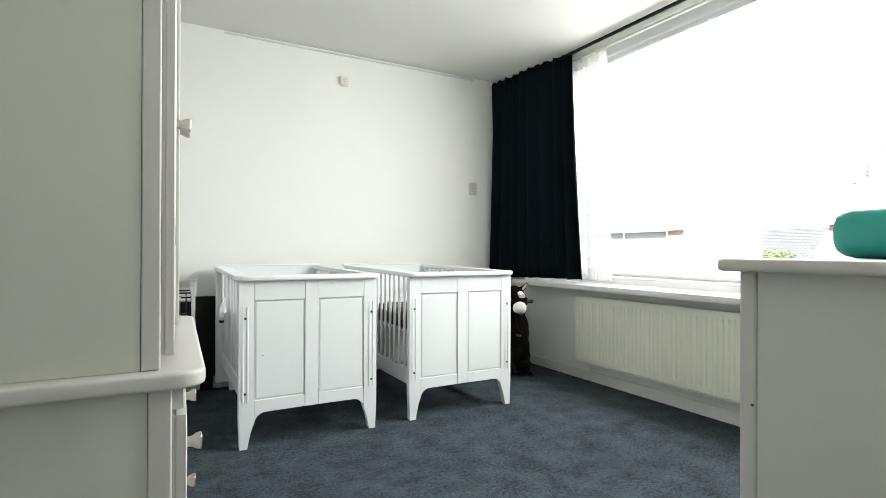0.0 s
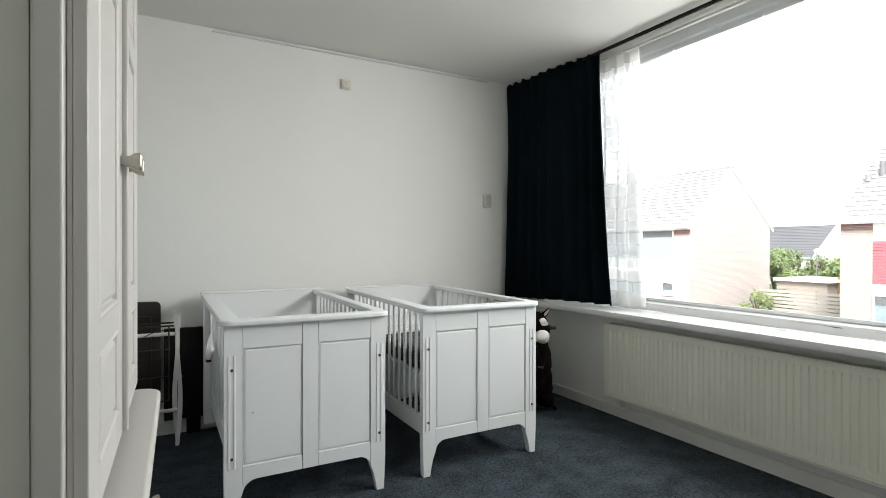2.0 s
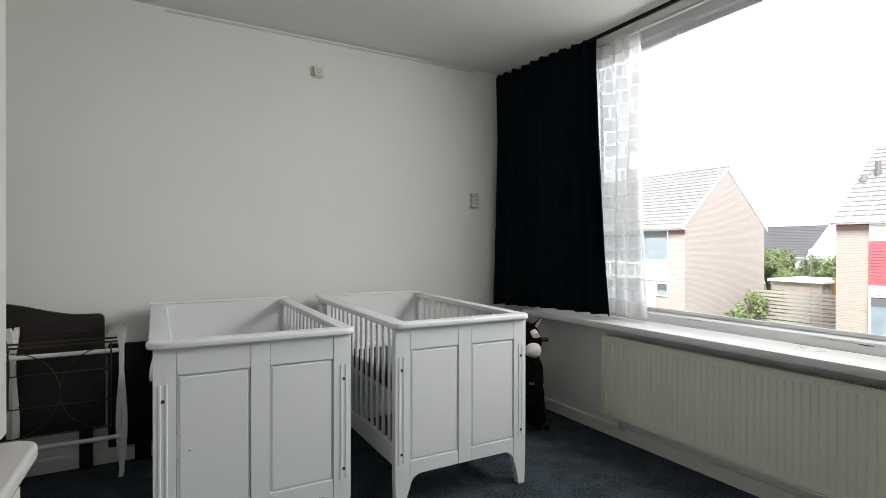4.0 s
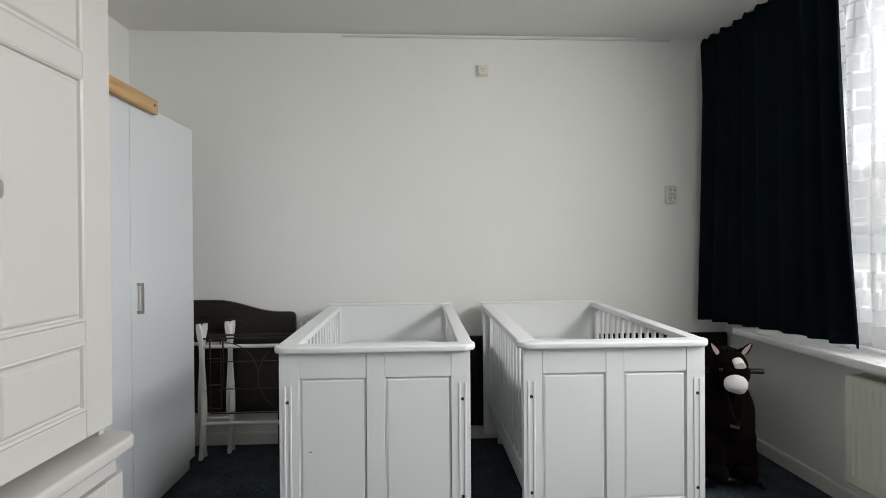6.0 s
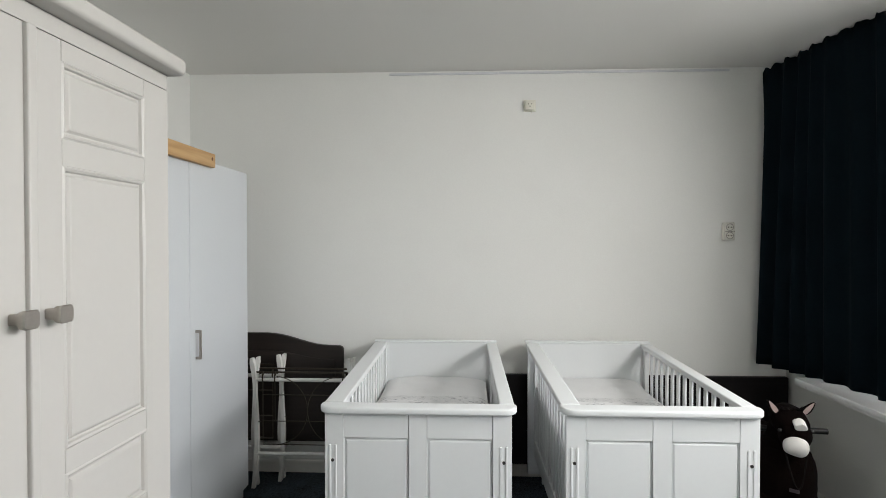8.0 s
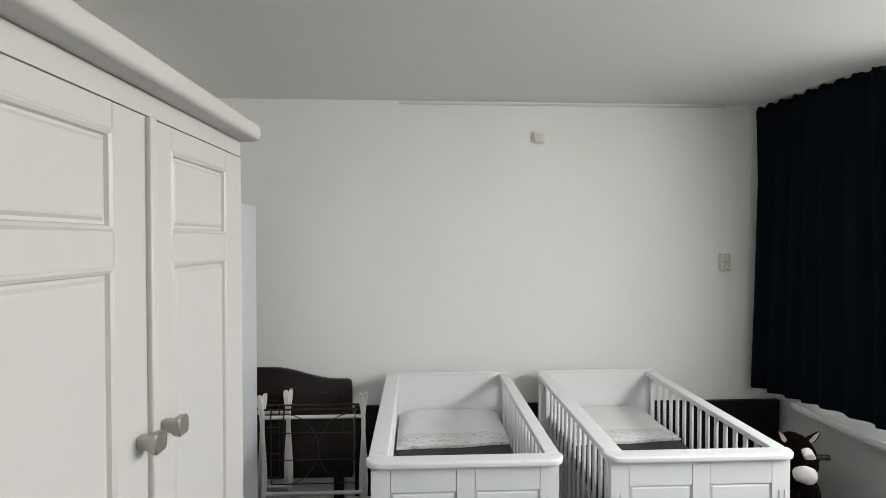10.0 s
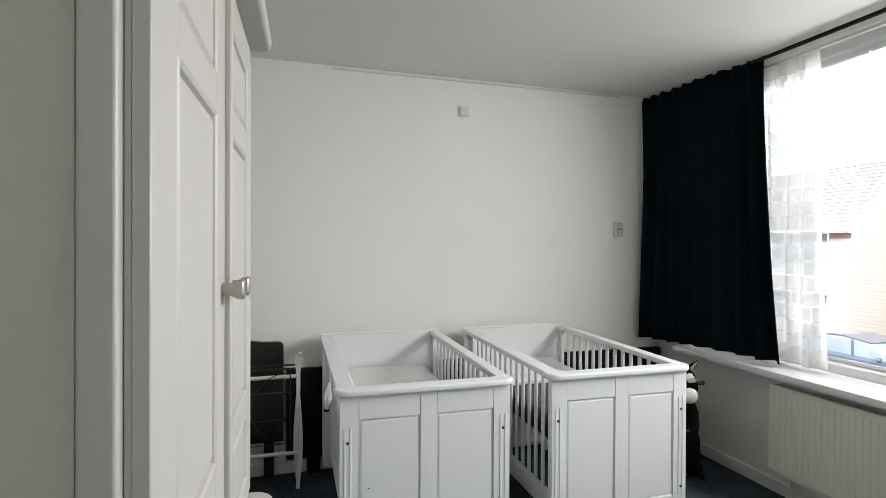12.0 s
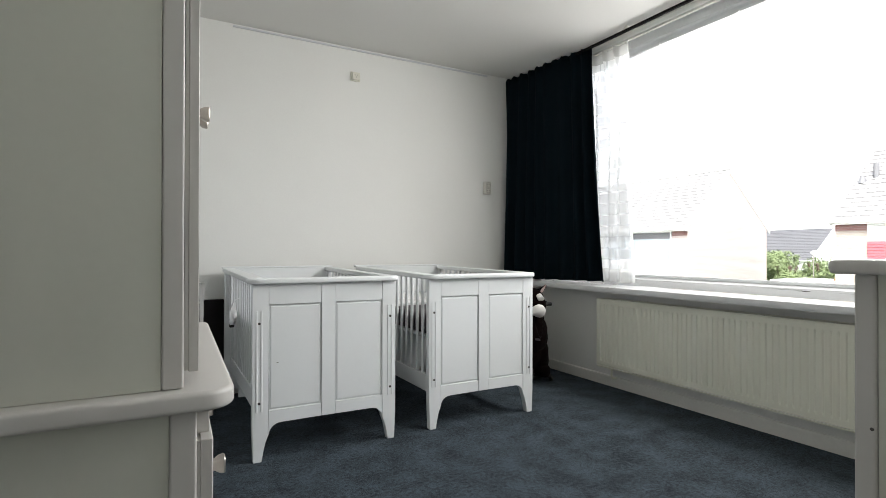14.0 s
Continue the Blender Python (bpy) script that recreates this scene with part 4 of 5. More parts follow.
# ---- plain wardrobe with a plank on it ----
def wardrobe():
    y0, y1, xf, top = 2.445, 3.705, -0.416, 1.905
    w = thing("wardrobe", "plain white melamine wardrobe with two doors", "wardrobe", (0, 0, 0))
    part("body", box(-0.94, xf - 0.021, y0, y1 - 0.001, 0.07, top - 0.003, 0.001), M_MELAMINE, w)
    part("plinth", box(-0.94, xf - 0.03, y0 + 0.002, y1 - 0.003, 0.0, 0.0695), M_MELAMINE, w)
    seam = 3.075
    for a, b in ((y0, seam - 0.0015), (seam + 0.0015, y1)):
        d = part("door", box(xf - 0.019, xf, a, b, 0.075, top, 0.0012, 1), M_MELAMINE, w)
        if a < 3:
            continue
        y = 3.125
        hd = bmesh.new()
        for z in (0.956, 1.082):
            bx(hd, xf, xf + 0.026, y - 0.005, y + 0.005, z - 0.006, z + 0.006, 0.001, 1)
        bx(hd, xf + 0.018, xf + 0.028, y - 0.0055, y + 0.0055, 0.950, 1.088, 0.002)
        part("handle", hd, M_NICKEL, d, "brushed nickel bow handle")
    p = thing("plank", "short pine plank along the upper edge of the wardrobe", "plank", (0, 0, top))
    bm = soften(prism(bmesh.new(), rounded(xf + 0.0005, xf + 0.030, 2.76, 3.272, 0.008, "bc", 4), 2, -0.029, 0.038), 0.004)
    bd = part("board", bm, M_PINE, p)
    part("knot", cyl(bmesh.new(), (xf + 0.0295, 3.235, 0.010), (xf + 0.031, 3.235, 0.010), 0.008, n=12), M_KNOT, bd, "dark knot")


wardrobe()

# ---- dark bed boards against the wall ----
def headboard():
    h = thing("headboard", "dark-stained wooden headboard with a curved top, against the wall", "headboard", (0.008, 0, 0))
    pts = [(0.070, 0.22)]
    for k in range(7):
        a = radians(90 * k / 6)
        pts.append((0.040 + 0.030 * math.cos(a), 0.809 + 0.030 * math.sin(a)))
    for k in range(17):
        t = k / 16
        pts.append((-0.02 - 0.72 * t, 0.840 + 0.078 * (0.5 - 0.5 * math.cos(math.pi * min(1, t * 1.75))) - 0.03 * max(0, t - 0.75)))
    pts.append((-0.74, 0.22))
    part("panel", soften(prism(bmesh.new(), pts, 1, 4.004, 4.036), 0.004), M_DARKWOOD, h)
    pts2 = [(0.02, 0.26), (0.02, 0.75)] + [(-0.03 - 0.64 * k / 12, 0.755 + 0.05 * (0.5 - 0.5 * math.cos(math.pi * min(1, k / 12 * 1.75)))) for k in range(13)] + [(-0.67, 0.26)]
    part("raised_field", soften(prism(bmesh.new(), pts2, 1, 3.996, 4.0035), 0.003), M_DARKWOOD, h)
    for x0 in (-0.045, -0.74):
        part("leg", box(x0, x0 + 0.06, 4.006, 4.034, 0.0, 0.2195, 0.003), M_DARKWOOD, h)


headboard()
fb = thing("bed_board", "long dark brown bed board standing against the wall", "bed board", (0, 0, 0))
part("board", box(0.095, 2.858, 3.995, 4.030, 0.10, 0.668, 0.005), M_DARKBOARD, fb)
for x0 in (0.22, 2.74):
    part("foot", box(x0, x0 + 0.08, 4.000, 4.028, 0.0, 0.0995, 0.003), M_DARKBOARD, fb)
part("batten", box(0.2, 2.72, 4.0305, 4.0425, 0.52, 0.60, 0.002), M_DARKBOARD, fb)

# ---- folding stands with wire basket frames ----
def stand_leg(x, y, side, top):
    """A bowed wooden slat with a wide notched head; side: 1 or -1, to which it bows below the crossing."""
    bm = bmesh.new()
    n = 24
    rows = []
    for k in range(n + 1):
        t = k / n
        head = max(0.0, (t - 0.80) / 0.20)
        hx = 0.0105 + 0.0030 * math.sin(math.pi * min(1.0, head * 0.75)) ** 2 + 0.0025 * math.sin(math.pi * min(1.0, t / 0.6)) ** 2
        hy = 0.0125 + 0.004 * head
        if k == n:
            hx *= 0.65
        sway = 0.015 * math.sin(math.pi * min(1.0, t / 0.68)) if t < 0.68 else -0.003 * math.sin(math.pi * (t - 0.68) / 0.20) if t < 0.88 else 0.011 * (t - 0.88) / 0.12
        cx = x + side * (sway - 0.004 * (1 - t))
        cy = y + side * 0.040 * (t - 0.62)
        rows.append([bm.verts.new((cx + a * hx, cy + b * hy, top * t)) for a, b in ((-1, -1), (1, -1), (1, 1), (-1, 1))])
    for a, b in zip(rows, rows[1:]):
        for i in range(4):
            bm.faces.new((a[i], a[(i + 1) % 4], b[(i + 1) % 4], b[i]))
    bm.faces.new(rows[0][::-1])
    bm.faces.new(rows[-1])
    return smooth(soften(bm, 0.003, 2, 50))


def folding_stand(label, x0, x1, y):
    """Two crossed pairs of legs joined by round bars, with a wire basket folded flat between them."""
    s = thing("folding_stand", label, "folding stand", (0, 0, 0), 0.0, "folding stands")
    for x in (x0, x1):
        for side in (1, -1):
            part("leg", stand_leg(x + side * 0.002, y, side, 0.795), M_STAND, s)
        part("pivot", cyl(bmesh.new(), (x + 0.020, y - 0.006, 0.40), (x + 0.034, y - 0.006, 0.40), 0.004, n=10), M_BRASS, s)
    for dy, z, r in ((-0.004, 0.660, 0.0115), (-0.016, 0.208, 0.0115)):
        part("crossbar", cyl(bmesh.new(), (x0, y + dy, z), (x1, y + dy, z), r), M_STAND, s)
    a, b, f = x0 + 0.06, x1 - 0.045, y - 0.032
    for dy, z in ((-0.010, 0.708), (0.026, 0.722)):
        part("basket_rim", box(x0 + 0.012, x1 - 0.012, y + dy - 0.003, y + dy + 0.003, z - 0.005, z + 0.005, 0.001, 1), M_BRASS, s)
    for z in (0.575, 0.415, 0.272):
        part("wire", tube(bmesh.new(), [(a, f, z), (b, f, z)], 0.0030, 6), M_BRASS, s)
    for x in (a, a + 0.075, b):
        part("wire", tube(bmesh.new(), [(x, f, 0.272 if x != a + 0.075 else 0.415), (x, f, 0.690), (x, f + 0.03, 0.708)], 0.0030, 6), M_BRASS, s)
        part("hook", tube(bmesh.new(), [(x, f, 0.655), (x, f - 0.010, 0.672), (x, f - 0.008, 0.700), (x, f + 0.012, 0.712)], 0.0042, 6), M_BRASS, s)
    w = b - a
    for c, turn in ((a + 0.16 * w, 1), (b - 0.04 * w, -1)):
        arc = [(c + turn * 0.40 * w * math.cos(radians(q)), f - 0.002, 0.480 + 0.208 * math.sin(radians(q))) for q in range(-88, 89, 8)]
        part("wire_arc", tube(bmesh.new(), arc, 0.0028, 6), M_BRASS, s)


folding_stand("white painted wooden folding stand with brass wire frame", -0.432, 0.165, 3.850)
folding_stand("white painted folding stand half hidden behind the wardrobe", -0.900, -0.302, 3.945)

# ---- plush rocking horse ----
def plush(bm, strength, seed):
    """Uneven, furry outline for plush shapes."""
    for v in bm.verts:
        q = v.co * 16 + Vector((seed, 0, 0))
        v.co += Vector((noise.noise(q), noise.noise(q + Vector((9, 1, 4))), noise.noise(q + Vector((3, 7, 2))))) * strength
    return bm


def ear_shape(s, tip, wide, thick, lift):
    """A pointed ear: a leaf outline with a hollowed front."""
    base, end = Vector((s * 0.054, -0.030, 0.682)), Vector((s * tip, -0.040, 0.746))
    along, side = (end - base).normalized(), Vector((0.86 * s, 0.0, -0.5))
    bm = bmesh.new()
    front, back = [], []
    for k in range(13):
        a = 2 * math.pi * k / 13
        t = 0.5 - 0.5 * math.cos(a)
        p = base + (end - base) * t + side * (wide * math.sin(a) * (1 - t) ** 0.45) + Vector((0, lift, 0))
        front.append(bm.verts.new(p + Vector((0, -thick, 0))))
        back.append(bm.verts.new(p + Vector((0, thick, 0))))
    for k in range(13):
        bm.faces.new((front[k], front[(k + 1) % 13], back[(k + 1) % 13], back[k]))
    bm.faces.new(front[::-1])
    bm.faces.new(back)
    return bm


def horse():
    h = thing("rocking_horse", "dark brown plush rocking horse with white muzzle and blaze", "toy horse", (2.42, 3.30, 0.0), -8)
    bm = ell(bmesh.new(), (0.0, 0.26, 0.38), (0.150, 0.28, 0.150), 32, 22)
    ell(bm, (0.0, 0.05, 0.36), (0.150, 0.15, 0.20), 28, 20)
    ell(bm, (0.0, 0.07, 0.22), (0.165, 0.14, 0.17), 28, 18)
    part("body", plush(bm, 0.012, 1), M_PLUSH, h)
    for x in (-0.072, 0.072):
        for y, dy in ((0.02, -0.03), (0.44, 0.03)):
            lg = ell(bmesh.new(), (x, y + dy * 0.5, 0.20), (0.072, 0.080, 0.165), 22, 16)
            ell(lg, (x * 1.04, y + dy * 1.6, 0.095), (0.062, 0.080, 0.055), 18, 12)
            part("leg", plush(lg, 0.010, x * 40 + y), M_PLUSH, h)
    nk = bmesh.new()
    for k in range(6):
        t = k / 5
        ell(nk, (0, 0.08 - 0.085 * t, 0.42 + 0.19 * t), (0.112 - 0.034 * t, 0.10 - 0.025 * t, 0.085), 22, 14)
    part("neck", plush(nk, 0.010, 5), M_PLUSH, h)
    hd = ell(bmesh.new(), (0, -0.025, 0.645), (0.079, 0.098, 0.075), 28, 18, pose(0, 0, 0, 22))
    ell(hd, (0, -0.075, 0.600), (0.070, 0.066, 0.066), 24, 16)
    head = part("head", plush(hd, 0.008, 8), M_PLUSH, h)
    mz = ell(bmesh.new(), (-0.010, -0.120, 0.560), (0.053, 0.040, 0.054), 28, 18, pose(0, 0, 0, 12, 10))
    part("muzzle", plush(mz, 0.010, 11), M_PLUSH_WHITE, head, "white plush muzzle")
    bl = prism(bmesh.new(), [(0.030 * math.cos(radians(a)) * (1.0 - 0.35 * abs(math.sin(radians(a)))) * (1.25 if math.cos(radians(a)) > 0 else 0.95), 0.025 * math.sin(radians(a))) for a in range(0, 360, 20)], 1, -0.012, 0.030)
    bl.transform(pose(0.002, -0.124, 0.655, 24, 14, 2) @ Matrix.Diagonal((0.92, 1.0, 0.95, 1)))
    part("blaze", soften(bl, 0.005, 3), M_PLUSH_WHITE, head, "white forehead patch")
    for s in (-1, 1):
        ear = part("ear", soften(ear_shape(s, 0.104, 0.022, 0.007, 0.0), 0.003), M_PLUSH, head)
        part("inner_ear", ear_shape(s, 0.098, 0.014, 0.0015, -0.008), M_PLUSH_PINK, ear, "pale pink inner ear")
        part("eye", ell(bmesh.new(), (s * 0.068, -0.092, 0.622), (0.009, 0.009, 0.009), 12, 8), M_BLACK, head)
    mn = bmesh.new()
    rng = random.Random(4)
    for k in range(260):
        t = rng.random()
        p = Vector((rng.uniform(-0.035, 0.035), -0.06 + 0.17 * t, 0.708 - 0.22 * t * t))
        q = p + Vector((rng.uniform(-0.035, 0.035), rng.uniform(-0.03, 0.04), rng.uniform(-0.015, 0.022)))
        cyl(mn, p, q, 0.006, 0.001, 4)
    part("mane", mn, M_MANE, h, "black tufted mane")
    bar = part("handle", cyl(bmesh.new(), (-0.17, 0.02, 0.590), (0.185, 0.02, 0.590), 0.014, n=18), M_BLACK, h, "dark wooden handle bar")
    for x in (-0.17, 0.185):
        part("end_cap", ell(bmesh.new(), (x, 0.02, 0.590), (0.006, 0.0145, 0.0145), 14, 8), M_BLACK, bar)
    bridle = [(-0.055 + 0.10 * k / 16, -0.105 - 0.030 * math.sin(math.pi * k / 16), 0.545 - 0.18 * math.sin(math.pi * k / 16)) for k in range(17)]
    part("rein", tube(bmesh.new(), bridle, 0.004, 6), M_MANE, h)
    tag = box(-0.022, 0.022, -0.0015, 0.0015, -0.008, 0.008, 0.001, 1)
    tag.transform(pose(-0.012, -0.110, 0.345, -8, 10))
    part("cloth_label", tag, M_GREYSHEET, h, "small grey cloth label")
    for x in (-0.11, 0.11):
        arc = [(x, 0.22 + 0.42 * math.sin(radians(a)), 0.62 - 0.60 * math.cos(radians(a))) for a in range(-42, 43, 6)]
        pts = [(px, py, max(0.012, pz * 0.35 + 0.006)) for px, py, pz in arc]
        part("rocker", tube(bmesh.new(), pts, 0.012, 8), M_BLACK, h, "dark wooden rocker")
    for y in (-0.02, 0.46):
        bar = cyl(bmesh.new(), (-0.16, y, 0.045), (0.16, y, 0.045), 0.013, n=12)
        part("crossbar", bar, M_BLACK, h)
        for x in (-0.16, 0.16):
            w = cyl(bmesh.new(), (x - 0.008, y, 0.022), (x + 0.008, y, 0.022), 0.022, n=16)
            part("castor", w, M_BLACK, h)


horse()

# ---- dresser with a changing pad ----
def dresser():
    d = thing("dresser", "cream-white changing dresser with an overhanging rounded top", "dresser", (0, 0, 0))
    x0, x1, y0, y1 = 0.978, 2.02, -0.14, 0.618
    part("top", soften(prism(bmesh.new(), rounded(0.926, x1 + 0.035, y0 - 0.01, 0.643, 0.03, "cd"), 2, 0.960, 0.984), 0.008, 3), M_HUTCH, d)
    part("side_panel", box(x0 + 0.004, x0 + 0.022, y0, y1 - 0.033, 0.0, 0.9595, 0.001), M_HUTCH_SIDE, d, "flat cream side board")
    st = part("corner_stile", box(x0, x0 + 0.03, y1 - 0.032, y1, 0.0, 0.9595, 0.005, 3), M_HUTCH, d)
    part("screw", cyl(bmesh.new(), (x0 - 0.001, y1 - 0.026, 0.70), (x0 + 0.002, y1 - 0.026, 0.70), 0.003, n=10), M_SCREW, st)
    part("corner_stile", box(x1 - 0.03, x1, y1 - 0.032, y1, 0.0, 0.9595, 0.005, 3), M_HUTCH, d)
    part("side_panel", box(x1 - 0.022, x1, y0, y1 - 0.033, 0.0, 0.9595, 0.001), M_HUTCH_SIDE, d)
    part("back_panel", box(x0 + 0.023, x1 - 0.023, y0, y0 + 0.01, 0.0, 0.9595), M_HUTCH_SIDE, d)
    for z0, z1 in ((0.10, 0.37), (0.378, 0.65), (0.658, 0.945)):
        dr = part("drawer_front", box(x0 + 0.032, x1 - 0.032, y1 - 0.024, y1 - 0.002, z0, z1, 0.003), M_HUTCH, d)
        for x in (x0 + 0.25, x1 - 0.25):
            kb = cyl(bmesh.new(), (x, y1 - 0.002, (z0 + z1) / 2), (x, y1 + 0.025, (z0 + z1) / 2), 0.012, 0.016)
            part("knob", kb, M_NICKEL, dr, "brushed nickel knob")
    part("plinth", box(x0 + 0.031, x1 - 0.031, y1 - 0.03, y1 - 0.012, 0.0, 0.098), M_HUTCH, d)
    p = thing("changing_pad", "padded teal vinyl changing pad with a raised edge", "changing pad", (1.215, 0.0, 0.984))
    bm = bmesh.new()
    bx(bm, 0.06, 0.66, 0.0, 0.50, 0.0, 0.05, 0.02, 3)
    part("cushion", bm, M_TEAL, p)
    for a in ((0.0, 0.72, 0.42, 0.575), (0.0, 0.72, -0.10, 0.045)):
        part("bolster", box(a[0], a[1], a[2], a[3], 0.001, 0.104, 0.038, 5), M_TEAL, p)


dresser()

# ---- the open door ----
def room_door():
    L, z1 = 0.90, 2.04
    d = thing("door_1", "open pale grey flush door with an aluminium lever handle", "door", (-0.846, 0.365, 0.0), 53.0)
    tagged(d, kind="structure")
    part("leaf", box(0.0, L, -0.002, 0.038, 0.008, z1, 0.002), M_DOOR, d)
    c = L - 0.055
    z0 = 1.05
    pl = part("handle_plate", soften(prism(bmesh.new(), rounded(c - 0.0215, c + 0.0215, z0 - 0.03, z0 + 0.215, 0.004, n=3), 1, -0.010, -0.002), 0.002), M_ALU, d, "long aluminium handle plate")
    for z in (z0 - 0.010, z0 + 0.195):
        part("screw", cyl(bmesh.new(), (c, -0.0112, z), (c, -0.009, z), 0.004, n=12), M_NICKEL, pl)
    lv = bmesh.new()
    zc = z0 + 0.138
    cyl(lv, (c, -0.009, zc), (c, -0.030, zc), 0.013, 0.011, 18)
    lever = [(c + 0.012, -0.046, zc), (c + 0.004, -0.055, zc), (c - 0.02, -0.058, zc), (c - 0.08, -0.057, zc + 0.001), (c - 0.125, -0.055, zc + 0.001)]
    cyl(lv, (c, -0.028, zc), (c, -0.055, zc), 0.011, 0.0105, 18)
    tube(lv, lever, 0.0105, 14)
    part("lever", lv, M_ALU, d, "rounded aluminium lever")
    for z in (0.25, 1.05, 1.85):
        part("hinge", cyl(bmesh.new(), (0.0, -0.008, z - 0.045), (0.0, -0.008, z + 0.045), 0.007), M_ALU, d)


room_door()

# ---- outdoors ----
GZ = -2.85
ground = setting("ground", box(WX + 0.3, 2500, -1500, 1500, GZ - 0.5, GZ), M_GROUND, "grass and gardens between the houses", "ground")
# unseen pale strip, added as a reflector to light the room's ceiling
setting("bounce_ground", box(WX + 0.41, 9.4, -200, 200, GZ, GZ + 0.03), M_BOUNCE_GROUND, "unseen pale ground added to bounce light up to the ceiling", "paving")
setting("road", box(9.5, 16.2, -200, 200, GZ, GZ + 0.02), M_ASPHALT, "grey asphalt street with parking bays", "road")
setting("pavement", box(16.2, 19.5, -200, 200, GZ, GZ + 0.13), M_CONCRETE, "grey concrete slab pavement with a kerb", "pavement")
setting("garden_path", box(19.5, 31.0, 12.2, 14.6, GZ, GZ + 0.03), M_CONCRETE, "grey paved path between the houses", "path")
setting("facade_own", box(WX + 0.305, WX + 0.40, -12, 16, GZ, -0.21), M_BRICK_RED, "red brick wall below the window", "wall")


def tiled_roof(name, parent, x0, z0, x1, z1, y0, y1, m, pitch=0.30):
    """One slope of a roof from its eave to its ridge, with stepped courses of curved tiles."""
    run, rise = x1 - x0, z1 - z0
    L = math.hypot(run, rise)
    n = max(3, round(L / pitch))
    nu = max(2, round((y1 - y0) / 0.10))
    bm = bmesh.new()
    nx, nz = -rise / L, abs(run) / L
    if run < 0:
        nx = rise / L
    prev = None
    for k in range(n):
        for f, lift in ((k / n, 0.040), ((k + 0.999) / n, 0.012)):
            row = []
            for i in range(nu + 1):
                wave = 0.022 * abs(math.sin(i * math.pi / 3))
                h = lift + wave
                row.append(bm.verts.new((x0 + run * f + nx * h, y0 + (y1 - y0) * i / nu, z0 + rise * f + nz * h)))
            if prev:
                for i in range(nu):
                    bm.faces.new((prev[i], prev[i + 1], row[i + 1], row[i]))
            prev = row
    return part(name, bm, m, parent)


def house(label, x0, x1, y0, y1, eave, ridge, brick, tile, units, gable_low=True):
    """A terrace whose ridge runs along y; units: (y start, y end, z0, z1, kind) of the pieces in its front, which faces -x."""
    h = thing("house", label, "house", (0, 0, 0))
    xm = (x0 + x1) / 2
    body = prism(bmesh.new(), [(x0, GZ), (x1, GZ), (x1, eave), (xm, ridge), (x0, eave)], 1, y0, y1)
    part("wall", body, brick, h)
    ov = 0.30
    sl = (ridge - eave) / (xm - x0)
    for xa in (x0 - ov, x1 + ov):
        r = tiled_roof("roof_slope", h, xa, eave - ov * sl, xm, ridge + 0.02, y0 - 0.035, y1 + 0.035, tile)
    rd = bmesh.new()
    n = int((y1 - y0) / 0.42)
    for k in range(n):
        cyl(rd, (xm, y0 - 0.1 + k * 0.42, ridge + 0.05), (xm, y0 - 0.1 + (k + 1.05) * 0.42, ridge + 0.045), 0.075, 0.080, 8)
    part("ridge_tiles", rd, tile, h)
    for yy, dy in ((y0, -0.045), (y1, 0.045)):
        for xa in (x0 - ov, x1 + ov):
            bm = bmesh.new()
            a, b = sorted((yy + dy, yy + dy * 0.1))
            prism(bm, [(xa, eave - ov * sl + 0.05), (xm, ridge + 0.05), (xm, ridge - 0.13), (xa, eave - ov * sl - 0.13)], 1, a, b)
            part("bargeboard", bm, M_OUTPAINT, h)
    gut = bmesh.new()
    cyl(gut, (x0 - ov - 0.03, y0 - 0.1, eave - ov * sl), (x0 - ov - 0.03, y1 + 0.1, eave - ov * sl), 0.06, n=10)
    bx(gut, x0 - ov, x0 - 0.002, y0 - 0.1, y1 + 0.1, eave - ov * sl - 0.10, eave - ov * sl - 0.02)
    part("gutter", gut, M_OUTPAINT, h)
    for a, b, z0, z1, kind in units:
        a, b = sorted((a, b))
        if kind == "glass":
            w = part("window", box(x0 - 0.03, x0 - 0.008, a, b, z0, z1), M_OUTGLASS_SKY, h)
            fr = bmesh.new()
            for q in ((a, a + 0.07, z0, z1), (b - 0.07, b, z0, z1), (a + 0.07, b - 0.07, z0, z0 + 0.07), (a + 0.07, b - 0.07, z1 - 0.07, z1)):
                bx(fr, x0 - 0.07, x0 - 0.028, *q, 0.005, 1)
            if b - a > 1.6:
                m = a + (b - a) * 0.62
                bx(fr, x0 - 0.065, x0 - 0.029, m - 0.04, m + 0.04, z0 + 0.07, z1 - 0.07, 0.005, 1)
            part("window_frame", fr, M_OUTPAINT, w)
            part("blind_top", box(x0 - 0.036, x0 - 0.031, a + 0.07, b - 0.07, z1 - 0.42, z1 - 0.07), M_TILE_DARK, w, "grey roller blind pulled part way")
        elif kind == "panel":
            bm = bmesh.new()
            n = max(1, round((z1 - z0) / 0.2))
            for k in range(n):
                bx(bm, x0 - 0.04, x0 - 0.003, a, b, z0 + (z1 - z0) * k / n + 0.004, z0 + (z1 - z0) * (k + 1) / n, 0.004, 1)
            part("white_panel", bm, M_OUTPAINT, h, "white boarded panel")
        elif kind == "red":
            w = part("window", box(x0 - 0.03, x0 - 0.008, a, b, z0, z1), M_OUTGLASS_SKY, h)
            n = max(4, round((z1 - z0) / 0.115))
            for k in range(n):
                z = z0 + (z1 - z0) * k / n
                part("blind_slat", box(x0 - 0.075, x0 - 0.045, a + 0.02, b - 0.02, z, z + (z1 - z0) / n - 0.012, 0.006, 1), M_BLIND_RED, w, "red shutter slat")
        elif kind == "brick":
            part("brick_band", box(x0 - 0.02, x0 - 0.003, a, b, z0, z1), M_BRICK_RED, h)
    return h


